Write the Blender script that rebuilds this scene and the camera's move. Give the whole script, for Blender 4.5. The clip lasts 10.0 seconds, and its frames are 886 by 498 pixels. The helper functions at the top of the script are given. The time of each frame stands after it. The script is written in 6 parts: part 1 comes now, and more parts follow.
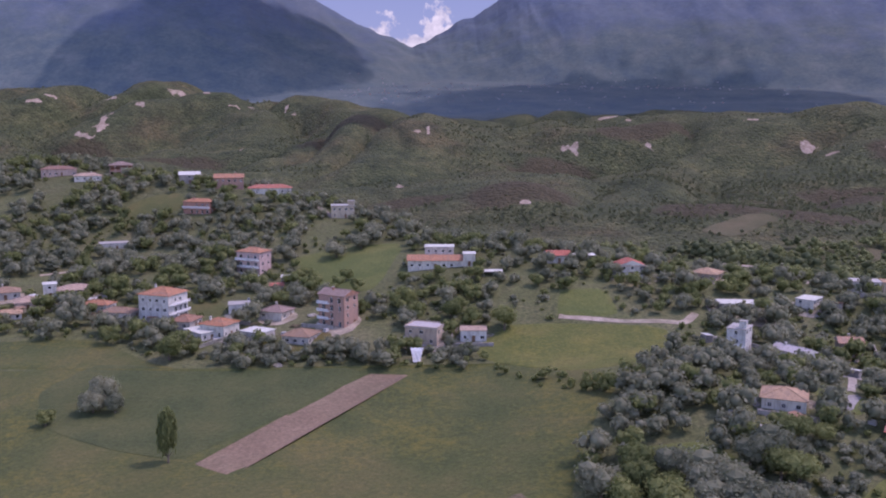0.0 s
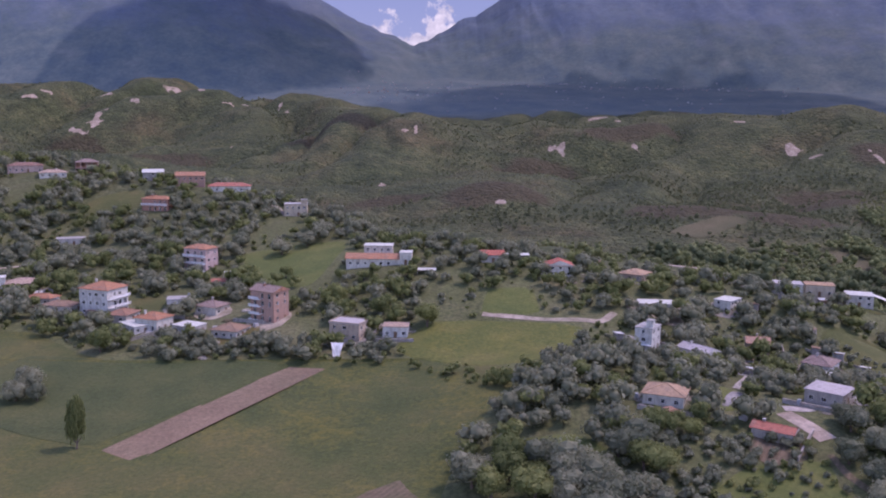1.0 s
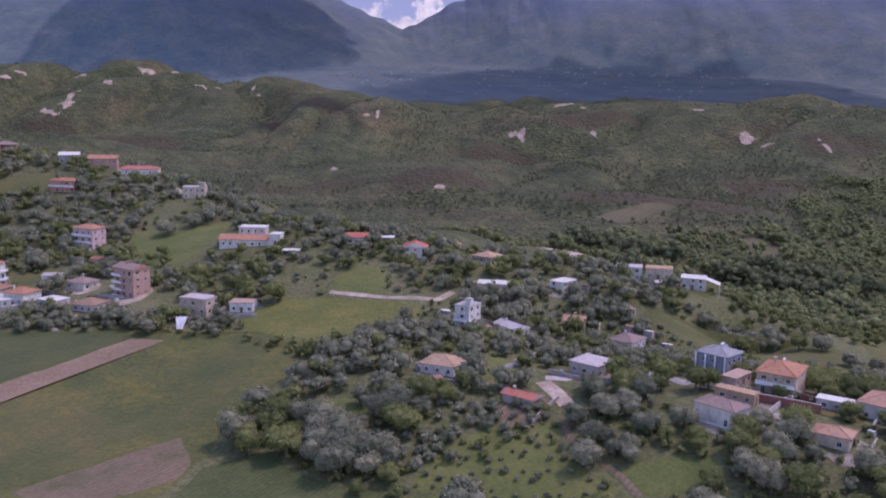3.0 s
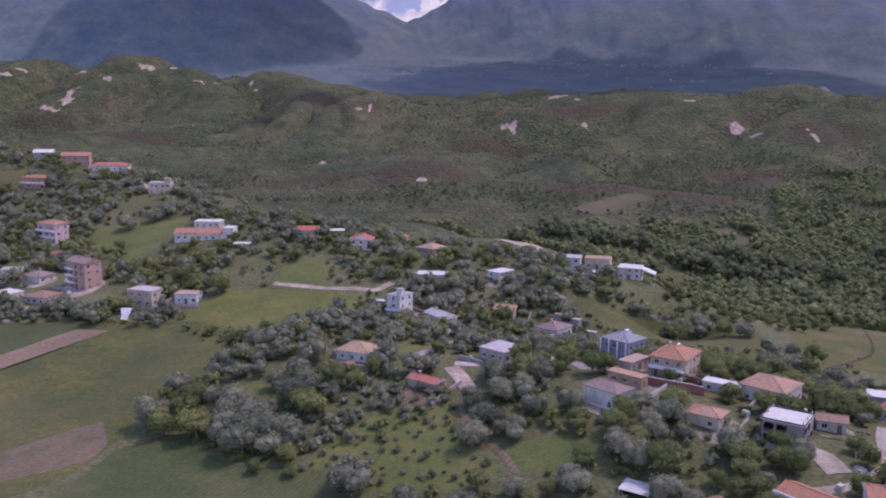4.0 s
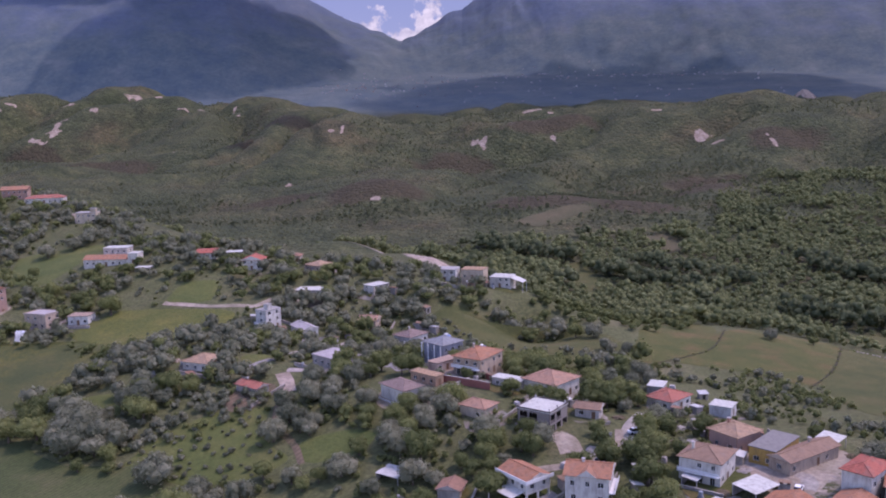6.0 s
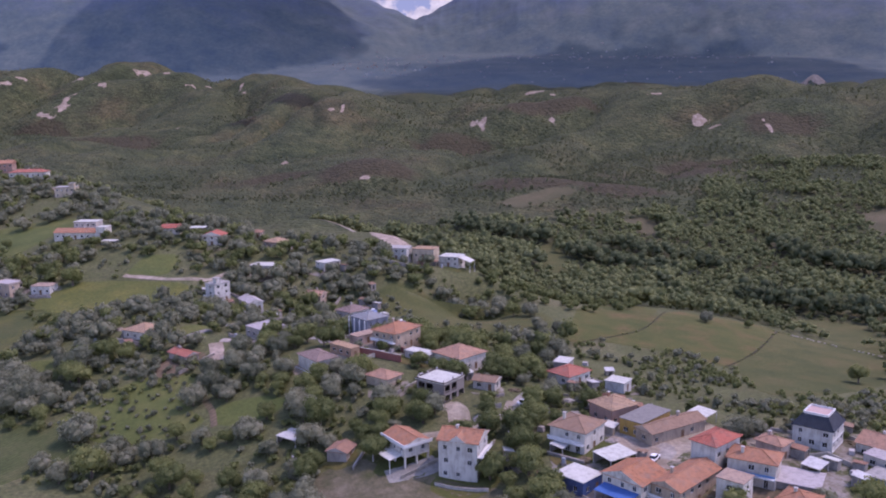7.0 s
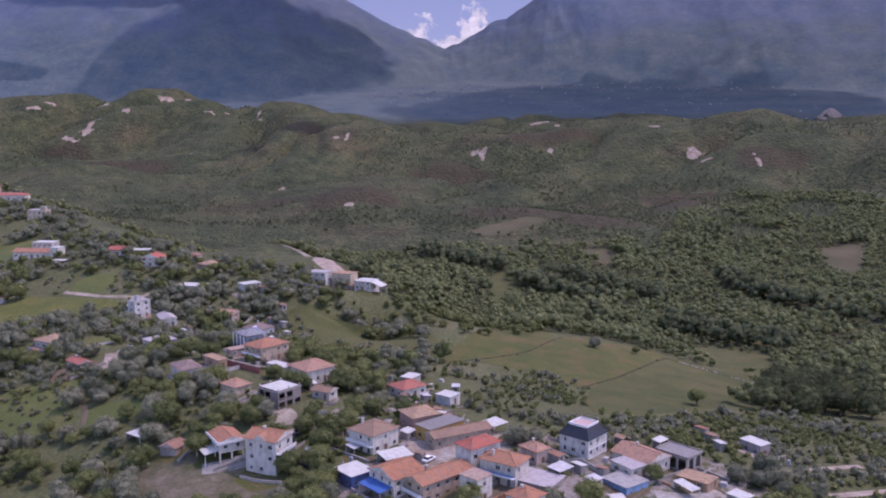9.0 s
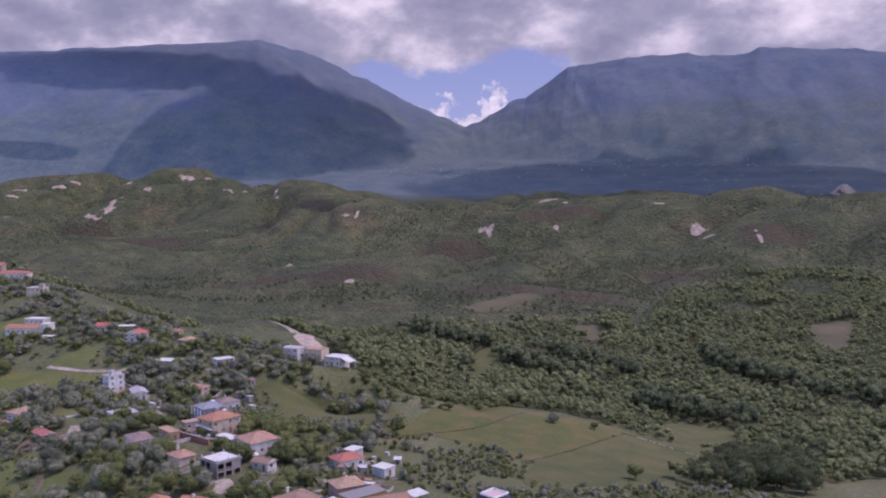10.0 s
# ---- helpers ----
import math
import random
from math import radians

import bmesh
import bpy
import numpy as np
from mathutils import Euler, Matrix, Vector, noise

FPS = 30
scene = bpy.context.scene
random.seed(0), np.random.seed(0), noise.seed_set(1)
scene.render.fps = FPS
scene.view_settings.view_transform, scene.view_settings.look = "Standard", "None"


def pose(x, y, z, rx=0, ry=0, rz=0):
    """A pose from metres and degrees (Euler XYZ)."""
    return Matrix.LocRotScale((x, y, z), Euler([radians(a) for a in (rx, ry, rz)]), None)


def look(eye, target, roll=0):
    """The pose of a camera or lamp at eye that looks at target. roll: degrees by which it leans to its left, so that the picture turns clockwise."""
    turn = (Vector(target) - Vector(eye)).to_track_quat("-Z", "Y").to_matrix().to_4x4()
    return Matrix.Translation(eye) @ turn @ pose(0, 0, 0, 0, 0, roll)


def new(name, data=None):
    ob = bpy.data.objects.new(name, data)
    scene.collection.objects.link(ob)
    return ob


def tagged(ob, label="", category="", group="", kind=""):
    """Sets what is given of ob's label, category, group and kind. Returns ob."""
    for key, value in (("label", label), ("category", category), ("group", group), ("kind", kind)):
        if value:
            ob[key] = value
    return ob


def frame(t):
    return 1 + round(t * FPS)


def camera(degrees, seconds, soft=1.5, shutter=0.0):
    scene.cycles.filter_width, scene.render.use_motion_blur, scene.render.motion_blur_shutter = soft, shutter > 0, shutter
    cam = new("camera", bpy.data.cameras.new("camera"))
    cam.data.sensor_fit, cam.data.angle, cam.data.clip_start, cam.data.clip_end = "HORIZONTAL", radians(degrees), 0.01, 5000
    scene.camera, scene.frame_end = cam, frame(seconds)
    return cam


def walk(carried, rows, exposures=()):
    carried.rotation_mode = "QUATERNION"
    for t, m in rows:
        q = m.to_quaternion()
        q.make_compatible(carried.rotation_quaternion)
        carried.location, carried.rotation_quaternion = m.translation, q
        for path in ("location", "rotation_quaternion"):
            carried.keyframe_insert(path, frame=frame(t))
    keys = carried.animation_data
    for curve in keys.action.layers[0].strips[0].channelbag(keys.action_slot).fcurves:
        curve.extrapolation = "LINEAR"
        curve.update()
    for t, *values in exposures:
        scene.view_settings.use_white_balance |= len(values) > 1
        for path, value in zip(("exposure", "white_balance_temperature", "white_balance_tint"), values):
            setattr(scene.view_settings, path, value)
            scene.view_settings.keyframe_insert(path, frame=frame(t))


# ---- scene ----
cam = camera(53.9, 10.0, soft=2.0)
METRES, EYE, TILT, LEAN, TURN = 330.0, 95.0, -8.0, 0.0, 0.0
ROWS = [
    (0.0, 0.0, 0.0, 0.0, 0.0, 0.0, -0.0),
    (0.5, 0.0433, -0.0154, -0.0001, 0.12, -0.12, -0.19),
    (1.0, 0.086, -0.0309, 0.0014, 0.36, -0.12, -0.6),
    (1.5, 0.1289, -0.0465, 0.001, 0.14, -0.67, -1.25),
    (2.0, 0.1719, -0.0623, 0.0016, 0.13, -0.66, -0.81),
    (2.5, 0.2168, -0.0793, 0.0019, -0.03, -0.82, -1.17),
    (4.0, 0.3506, -0.1312, 0.0046, 1.05, -1.7, -0.74),
    (4.5, 0.396, -0.1496, 0.0051, 0.92, -1.66, -0.26),
    (5.0, 0.4416, -0.1681, 0.0065, 0.55, -1.26, 0.84),
    (5.5, 0.4879, -0.1874, 0.0058, 1.42, -0.24, 1.39),
    (7.0, 0.6308, -0.246, 0.0049, 3.08, -2.03, 0.34),
    (7.5, 0.6789, -0.2662, 0.0051, 3.17, -2.0, -1.03),
    (8.0, 0.7263, -0.287, 0.0066, 3.99, -0.14, -0.84),
    (8.5, 0.7765, -0.3081, 0.0075, 4.61, -0.53, -0.36),
    (9.0, 0.8254, -0.3295, 0.009, 5.58, -0.34, -0.73),
    (9.5, 0.8767, -0.3513, 0.0119, 6.58, 2.21, -0.65),
    (10.0, 0.927, -0.3736, 0.0138, 7.36, 4.55, -0.8),
]
walk(cam, [(t, pose(0, 0, EYE, TILT, LEAN, TURN) @ pose(METRES * x, METRES * y, METRES * z, 90 + pitch, roll, yaw)) for t, x, y, z, yaw, pitch, roll in ROWS],
     exposures=[(0.0, 1.38, 6300, 45), (10.0, 1.38, 6300, 45)])

# ---- light ----
SUN = Vector((0.50, 0.12, 0.86)).normalized()
world = bpy.data.worlds.new("sky")
scene.world = world
world.use_nodes = True
sky = world.node_tree.nodes.new("ShaderNodeTexSky")
sky.sky_type = "NISHITA"
sky.sun_disc = False
sky.sun_elevation = math.asin(SUN.z)
sky.sun_rotation = math.atan2(SUN.x, SUN.y)
sky.altitude = 200
world.node_tree.links.new(sky.outputs[0], world.node_tree.nodes["Background"].inputs[0])
world.node_tree.nodes["Background"].inputs[1].default_value = 0.15
sun = new("sun", bpy.data.lights.new("sun", "SUN"))
sun.data.energy, sun.data.angle, sun.data.color = 1.0, radians(0.6), (1.0, 0.93, 0.83)
sun.matrix_world = look(SUN * 3000, (0, 0, 0))

# ---- materials ----
class Nodes:
    """A material with short calls for its nodes."""

    def __init__(self, name, rough=0.85, metal=0.0):
        self.mat = bpy.data.materials.new(name)
        self.mat.use_nodes = True
        self.tree = self.mat.node_tree
        self.bsdf = self.tree.nodes["Principled BSDF"]
        self.bsdf.inputs["Roughness"].default_value = rough
        self.bsdf.inputs["Metallic"].default_value = metal
        self.bsdf.inputs["Specular IOR Level"].default_value = 0.25
        self.place = self.tree.nodes.new("ShaderNodeNewGeometry").outputs["Position"]

    def link(self, a, b):
        self.tree.links.new(a, b)

    def own(self):
        self.place = self.tree.nodes.new("ShaderNodeTexCoord").outputs["Object"]
        return self

    def noise(self, size, detail=4, rough=0.6, stretch=None):
        n = self.tree.nodes.new("ShaderNodeTexNoise")
        n.inputs["Scale"].default_value = 1 / size
        n.inputs["Detail"].default_value = detail
        n.inputs["Roughness"].default_value = rough
        src = self.place
        if stretch:
            m = self.tree.nodes.new("ShaderNodeMapping")
            m.inputs["Scale"].default_value = stretch[:3]
            if len(stretch) > 3:
                m.inputs["Rotation"].default_value = (0, 0, radians(stretch[3]))
            self.link(src, m.inputs["Vector"])
            src = m.outputs[0]
        self.link(src, n.inputs["Vector"])
        return n.outputs["Fac"]

    def ramp(self, fac, *stops):
        r = self.tree.nodes.new("ShaderNodeValToRGB")
        while len(r.color_ramp.elements) < len(stops):
            r.color_ramp.elements.new(0.5)
        for e, (at, col) in zip(r.color_ramp.elements, stops):
            e.position = at
            e.color = (*col, 1) if len(col) == 3 else col
        self.link(fac, r.inputs[0])
        return r.outputs[0]

    def mix(self, fac, a, b, how="MIX"):
        m = self.tree.nodes.new("ShaderNodeMix")
        m.data_type, m.blend_type = "RGBA", how
        for sock, v in ((m.inputs[0], fac), (m.inputs[6], a), (m.inputs[7], b)):
            if isinstance(v, (int, float)):
                sock.default_value = v
            elif isinstance(v, tuple):
                sock.default_value = (*v, 1)
            else:
                self.link(v, sock)
        return m.outputs[2]

    def math(self, how, a, b):
        m = self.tree.nodes.new("ShaderNodeMath")
        m.operation = how
        for sock, v in zip(m.inputs, (a, b)):
            if isinstance(v, (int, float)):
                sock.default_value = v
            else:
                self.link(v, sock)
        return m.outputs[0]

    def attribute(self, name):
        a = self.tree.nodes.new("ShaderNodeAttribute")
        a.attribute_name = name
        return a.outputs

    def split(self, colour):
        s = self.tree.nodes.new("ShaderNodeSeparateColor")
        self.link(colour, s.inputs[0])
        return s.outputs

    def random(self, island=False):
        if island:
            return self.tree.nodes.new("ShaderNodeNewGeometry").outputs["Random Per Island"]
        return self.tree.nodes.new("ShaderNodeObjectInfo").outputs["Random"]

    def bump(self, fac, depth, strength=1.0):
        b = self.tree.nodes.new("ShaderNodeBump")
        b.inputs["Strength"].default_value = strength
        b.inputs["Distance"].default_value = depth
        self.link(fac, b.inputs["Height"])
        self.link(b.outputs[0], self.bsdf.inputs["Normal"])

    def done(self, colour):
        if isinstance(colour, tuple):
            self.bsdf.inputs["Base Color"].default_value = (*colour, 1)
        else:
            self.link(colour, self.bsdf.inputs["Base Color"])
        return self.mat


def ground_material():
    m = Nodes("earth_grass_and_scrub", 0.95)
    land = m.split(m.attribute("land")["Color"])
    broad, mid, fine = m.noise(45, 5), m.noise(9, 4), m.noise(1.3, 4, 0.7)
    grass = m.ramp(broad, (0.3, (0.072, 0.076, 0.028)), (0.55, (0.090, 0.098, 0.040)), (0.72, (0.135, 0.125, 0.066)))
    grass = m.mix(m.ramp(mid, (0.5, (0, 0, 0)), (0.72, (0.5, 0.5, 0.5))), grass, (0.13, 0.116, 0.064))
    grass = m.mix(0.75, grass, m.ramp(fine, (0.34, (0.3, 0.34, 0.3)), (0.64, (1.15, 1.12, 1.1))), "MULTIPLY")
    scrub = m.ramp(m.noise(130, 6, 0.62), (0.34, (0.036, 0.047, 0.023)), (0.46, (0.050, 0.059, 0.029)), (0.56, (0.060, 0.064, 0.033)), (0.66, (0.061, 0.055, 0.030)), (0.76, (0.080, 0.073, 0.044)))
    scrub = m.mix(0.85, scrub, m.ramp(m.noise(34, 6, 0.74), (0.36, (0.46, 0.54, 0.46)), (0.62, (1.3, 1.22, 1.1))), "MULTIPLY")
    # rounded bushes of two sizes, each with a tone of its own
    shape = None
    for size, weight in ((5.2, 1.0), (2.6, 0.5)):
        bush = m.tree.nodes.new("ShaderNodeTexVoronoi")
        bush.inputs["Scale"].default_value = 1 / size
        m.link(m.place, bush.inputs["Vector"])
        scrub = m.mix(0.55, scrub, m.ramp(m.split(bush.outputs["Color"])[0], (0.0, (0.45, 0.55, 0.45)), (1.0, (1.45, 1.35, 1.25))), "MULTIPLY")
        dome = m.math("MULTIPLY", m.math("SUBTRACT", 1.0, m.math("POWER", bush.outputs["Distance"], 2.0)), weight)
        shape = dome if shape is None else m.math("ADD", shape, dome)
    # mountains, tinted with blue haze: crags and gullies above, thin woods and stony meadows below
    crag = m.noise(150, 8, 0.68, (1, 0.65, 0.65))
    # the blue of distant haze is put into these rock colours
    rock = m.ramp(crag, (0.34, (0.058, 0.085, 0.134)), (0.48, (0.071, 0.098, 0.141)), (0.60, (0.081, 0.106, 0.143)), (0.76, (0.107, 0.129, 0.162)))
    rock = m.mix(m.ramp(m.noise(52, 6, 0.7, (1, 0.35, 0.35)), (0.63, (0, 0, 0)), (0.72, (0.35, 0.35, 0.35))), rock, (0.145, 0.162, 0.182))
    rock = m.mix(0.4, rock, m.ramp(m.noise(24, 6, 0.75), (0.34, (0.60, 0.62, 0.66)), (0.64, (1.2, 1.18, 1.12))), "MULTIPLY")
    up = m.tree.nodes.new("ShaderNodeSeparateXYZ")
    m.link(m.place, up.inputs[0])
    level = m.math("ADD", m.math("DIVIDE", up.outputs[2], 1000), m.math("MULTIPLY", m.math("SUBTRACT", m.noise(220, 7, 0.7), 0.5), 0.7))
    # the same blue haze is put into the meadow colours
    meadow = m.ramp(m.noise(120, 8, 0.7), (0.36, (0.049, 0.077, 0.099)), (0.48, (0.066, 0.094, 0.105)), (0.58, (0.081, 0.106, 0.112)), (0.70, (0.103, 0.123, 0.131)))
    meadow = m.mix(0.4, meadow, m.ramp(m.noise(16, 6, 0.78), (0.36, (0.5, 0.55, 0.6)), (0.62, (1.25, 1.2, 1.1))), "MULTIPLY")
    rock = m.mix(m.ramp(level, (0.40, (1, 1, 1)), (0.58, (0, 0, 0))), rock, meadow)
    heath = m.ramp(m.noise(8, 5, 0.7), (0.35, (0.026, 0.021, 0.010)), (0.6, (0.050, 0.038, 0.019)))
    patch = m.math("ADD", m.attribute("land")["Alpha"], m.math("MULTIPLY", m.math("SUBTRACT", m.noise(45, 5, 0.65), 0.5), 1.1))
    scrub = m.mix(m.ramp(patch, (0.42, (0, 0, 0)), (0.62, (0.85, 0.85, 0.85))), scrub, heath)
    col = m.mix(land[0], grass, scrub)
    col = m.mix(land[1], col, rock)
    wild = m.math("MULTIPLY", land[0], m.math("SUBTRACT", 1.0, land[1]))
    m.bump(m.math("ADD", m.noise(3, 5, 0.7), m.math("MULTIPLY", m.math("MULTIPLY", shape, wild), 4.0)), 0.6)
    return m.done(col)


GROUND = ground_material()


# ---- ground ----
def lattice(ix, iy, seed):
    """Repeatable random numbers on whole coordinates, 0 to 1."""
    v = np.sin(ix * 127.1 + iy * 311.7 + seed * 74.7) * 43758.5453
    return v - np.floor(v)


def value_noise(x, y, seed=0):
    ix, iy = np.floor(x), np.floor(y)
    fx, fy = x - ix, y - iy
    fx, fy = fx * fx * (3 - 2 * fx), fy * fy * (3 - 2 * fy)
    a = lattice(ix, iy, seed) * (1 - fx) + lattice(ix + 1, iy, seed) * fx
    b = lattice(ix, iy + 1, seed) * (1 - fx) + lattice(ix + 1, iy + 1, seed) * fx
    return a * (1 - fy) + b * fy


def fractal(x, y, octaves, seed=0, ridged=False):
    total, gain, weight = 0.0, 0.5, 0.0
    for o in range(octaves):
        n = value_noise(x * 2 ** o, y * 2 ** o, seed + o * 7)
        n = 1 - np.abs(2 * n - 1) if ridged else n
        total, weight, gain = total + gain * n, weight + gain, gain * 0.5
    return total / weight - 0.5


# landforms round the village and of the hills: east, north, radius, height
SPUR = ((-68, 200, 90, 2.3), (-140, 320, 80, 15.0), (-20, 290, 60, 8.8), (20, 370, 60, 28.7), (110, 330, 45, 24.6), (175, 325, 30, 23.8), (75, 225, 40, 16.0), (160, 190, 50, 23.4), (200, 120, 60, 12.2), (290, 120, 50, 11.9), (130, 120, 60, -16.2), (260, 250, 50, 7.9), (350, 170, 60, 4.5), (290, 330, 50, 13.6), (400, 420, 110, -13.6), (-110, 430, 60, 6.4), (-180, 520, 80, 30.8), (-40, 470, 60, 34.7), (-300, 600, 120, 66.9))
SPUR += ((210, 300, 30, 13.3), (110, 450, 50, 15.1), (-300, 350, 130, 20.3), (178, 328, 16, -9.8), (192, 322, 14, 5.0), (50, 365, 35, 5.3), (-115, 492, 40, 8.0), (-160, 415, 35, -7.1), (200, 296, 16, -15.3), (140, 378, 32, 6.6), (88, 503, 28, 18.5), (120, 480, 26, 2.0), (140, 440, 26, 12.0), (155, 398, 20, 7.9), (148, 368, 18, -0.7), (190, 410, 30, 13.1), (450, 80, 130, 16.5), (60, 60, 120, 23.6), (202, 110, 9, -2.4))
HILLS = ((250, 690, 90, 6.3), (360, 620, 90, -3.1), (80, 860, 120, 8.2), (-100, 1080, 170, -14.0), (440, 1150, 160, 6.5), (200, 1260, 110, -21.9), (290, 1430, 160, 48.7), (-20, 1420, 130, 43.5), (-520, 1570, 110, -57.4), (-640, 1680, 90, 4.1), (-560, 1880, 180, 36.8), (-300, 1700, 160, 52.0), (660, 1290, 110, 39.8), (900, 1250, 180, 55.7), (-260, 1260, 150, 1.2), (600, 1650, 250, -11.8), (-850, 1800, 200, 62.0), (-400, 800, 200, -2.7), (900, 800, 250, 19.3), (530, 640, 100, -6.6), (60, 1720, 200, 3.3))
QUARRY = (1045, 2251, 24, 40)
# skyline of the mountains: degrees east of north, height
SKYLINE = ((-60, 620), (-40, 740), (-32.8, 801), (-28.1, 840), (-23.1, 881), (-17.4, 914), (-16.4, 898), (-14.4, 853), (-12.3, 790), (-11.5, 744), (-10.5, 726), (-9.0, 659), (-7.5, 595), (-5.3, 522), (-3.9, 468), (-1.7, 566), (-1.1, 597), (0.0, 629), (1.1, 685),
           (2.7, 771), (4.4, 787), (7.2, 814), (10.3, 816), (11.0, 805), (13.1, 799), (13.9, 806), (14.5, 828), (16.3, 820), (17.6, 800), (19.4, 796), (21.4, 766), (34, 720), (60, 600))
CENTRE = (150, -60)


def step(a, b, v):
    t = np.clip((v - a) / (b - a), 0, 1)
    return t * t * (3 - 2 * t)


def gully(x, y):
    """How near a point lies to the large, the small and the finest water courses, 0 to 1."""
    wx, wy = x + 130 * fractal(x / 260, y / 260, 2, 71), y + 130 * fractal(x / 260, y / 260, 2, 77)
    return fractal(wx / 330 + 0.3 * wy / 330, wy / 520, 1, 11, True) + 0.5, fractal(wx / 120 - 0.25 * wy / 120, wy / 230, 1, 13, True) + 0.5, fractal(wx / 58 + 0.2 * wy / 58, wy / 105, 1, 17, True) + 0.5


def height(x, y):
    """The ground's height above the datum."""
    x, y = np.asarray(x, float), np.asarray(y, float)
    r = np.clip((y - 640) / 900, 0, None)
    z = -6 + 95 * r ** 1.15 / (1 + 0.25 * r)
    for a, b, s, h in SPUR + HILLS:
        z = z + h * np.exp(-((x - a) ** 2 + (y - b) ** 2) / (2 * s * s))
    z = z + 1.2 * fractal(x / 60, y / 60, 3, 3)
    wild = step(720, 1150, y)
    big, small, fine = gully(x, y)
    z = z + wild * (42 - 45 * big ** 2 - 30 * small ** 2 - 9 * fine ** 2 + 9 * fractal(x / 45, y / 45, 3, 5))
    for a, b, s, h in ((70, 862, 42, 15), (258, 806, 46, 13), (345, 775, 40, 8)):
        z = z + h * np.exp(-((x - a) ** 2 + (y - b) ** 2) / (2 * s * s))
    # behind the crest the land drops, then climbs to the mountains
    plain = 105 + 190 * np.clip((y - 2300) / 1400, 0, 1.6) + 25 * fractal(x / 300, y / 260, 4, 21)
    far = step(1950, 2350, y)
    z = z * (1 - far) + plain * far
    z = z + QUARRY[3] * np.exp(-((x - QUARRY[0]) ** 2 + (y - QUARRY[1]) ** 2) / (2 * QUARRY[2] ** 2))
    dx, dy = x - CENTRE[0], y - CENTRE[1]
    away, azimuth = np.hypot(dx, dy), np.degrees(np.arctan2(dx, dy))
    top = np.interp(azimuth, [p[0] for p in SKYLINE], [p[1] for p in SKYLINE]) + 11 * fractal(azimuth * 1.7, 0 * azimuth, 3, 43)
    foot = 3450 - 350 * np.exp(-((azimuth + 18) / 11) ** 2) + 250 * np.exp(-((azimuth + 2) / 4) ** 2)
    rise = np.clip((away - foot) / (4450 - foot), 0, 1) * step(1500, 2300, y)
    rock = fractal(azimuth / 5 + away / 1500, away / 800, 4, 31, True)
    z = z + (top - plain) * rise ** 1.05 + rise * (1 - rise) * 4 * 80 * rock + rise * (1 - rise) * 4 * 20 * fractal(azimuth / 2.6 + away / 700, away / 330, 4, 37, True) + 14 * rise * fractal(x / 90, y / 90, 3, 41)
    return z - 0.6 * np.clip(away - 4480, 0, None) * step(1500, 2300, y)


def grid_lines(*spans):
    out = []
    for a, b, d in spans:
        out += list(np.arange(a, b, d))
    return np.array(out)


# brown heath: east, north, half length, half width
HEATH = ((72, 858, 62, 40), (258, 802, 66, 40), (340, 772, 50, 30), (-30, 890, 40, 22), (440, 930, 40, 30), (-620, 1500, 60, 40), (-420, 1330, 90, 45), (-150, 1400, 80, 40), (160, 1240, 70, 40), (470, 1010, 60, 40), (610, 1150, 60, 40), (300, 1360, 80, 40))


def build_ground():
    xs = grid_lines((-4600, -1300, 33), (-1300, -260, 12), (-260, 500, 4), (500, 1300, 12), (1300, 4800, 33))
    ys = grid_lines((-900, 60, 24), (60, 440, 4), (440, 900, 6), (900, 2000, 11), (2000, 4600, 28))
    gx, gy = np.meshgrid(xs, ys)
    gz = height(gx, gy)
    verts = np.stack([gx.ravel(), gy.ravel(), gz.ravel()], 1)
    nx, ny = len(xs), len(ys)
    i = (np.arange(ny - 1)[:, None] * nx + np.arange(nx - 1)[None, :]).ravel()
    faces = np.stack([i, i + 1, i + nx + 1, i + nx], 1)
    me = bpy.data.meshes.new("ground")
    me.vertices.add(len(verts))
    me.vertices.foreach_set("co", verts.ravel())
    me.loops.add(faces.size)
    me.loops.foreach_set("vertex_index", faces.ravel().astype(np.int32))
    me.polygons.add(len(faces))
    me.polygons.foreach_set("loop_start", np.arange(0, faces.size, 4, dtype=np.int32))
    me.update()
    me.polygons.foreach_set("use_smooth", np.ones(len(faces), dtype=bool))
    x, y = verts[:, 0], verts[:, 1]
    land = np.zeros((len(verts), 4), np.float32)
    land[:, 0] = step(380, 520, y + 0.25 * x + 60 * fractal(x / 60, y / 60, 3, 9))
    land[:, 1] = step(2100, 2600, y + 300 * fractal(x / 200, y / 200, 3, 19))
    for a, b, s, w in HEATH:
        land[:, 3] = np.maximum(land[:, 3], np.clip(1.2 - 0.7 * np.hypot((x - a) / s, (y - b) / w), 0, 1))
    me.color_attributes.new("land", "FLOAT_COLOR", "POINT").data.foreach_set("color", land.ravel())
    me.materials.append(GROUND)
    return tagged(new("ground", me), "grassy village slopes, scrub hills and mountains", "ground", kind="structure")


build_ground()
# the sheet's own lines, for what lies on it far away
FAR_X, FAR_Y = grid_lines((-1300, -260, 12), (-260, 500, 4), (500, 1300, 12)), grid_lines((440, 900, 6), (900, 2000, 11), (2000, 2500, 28))


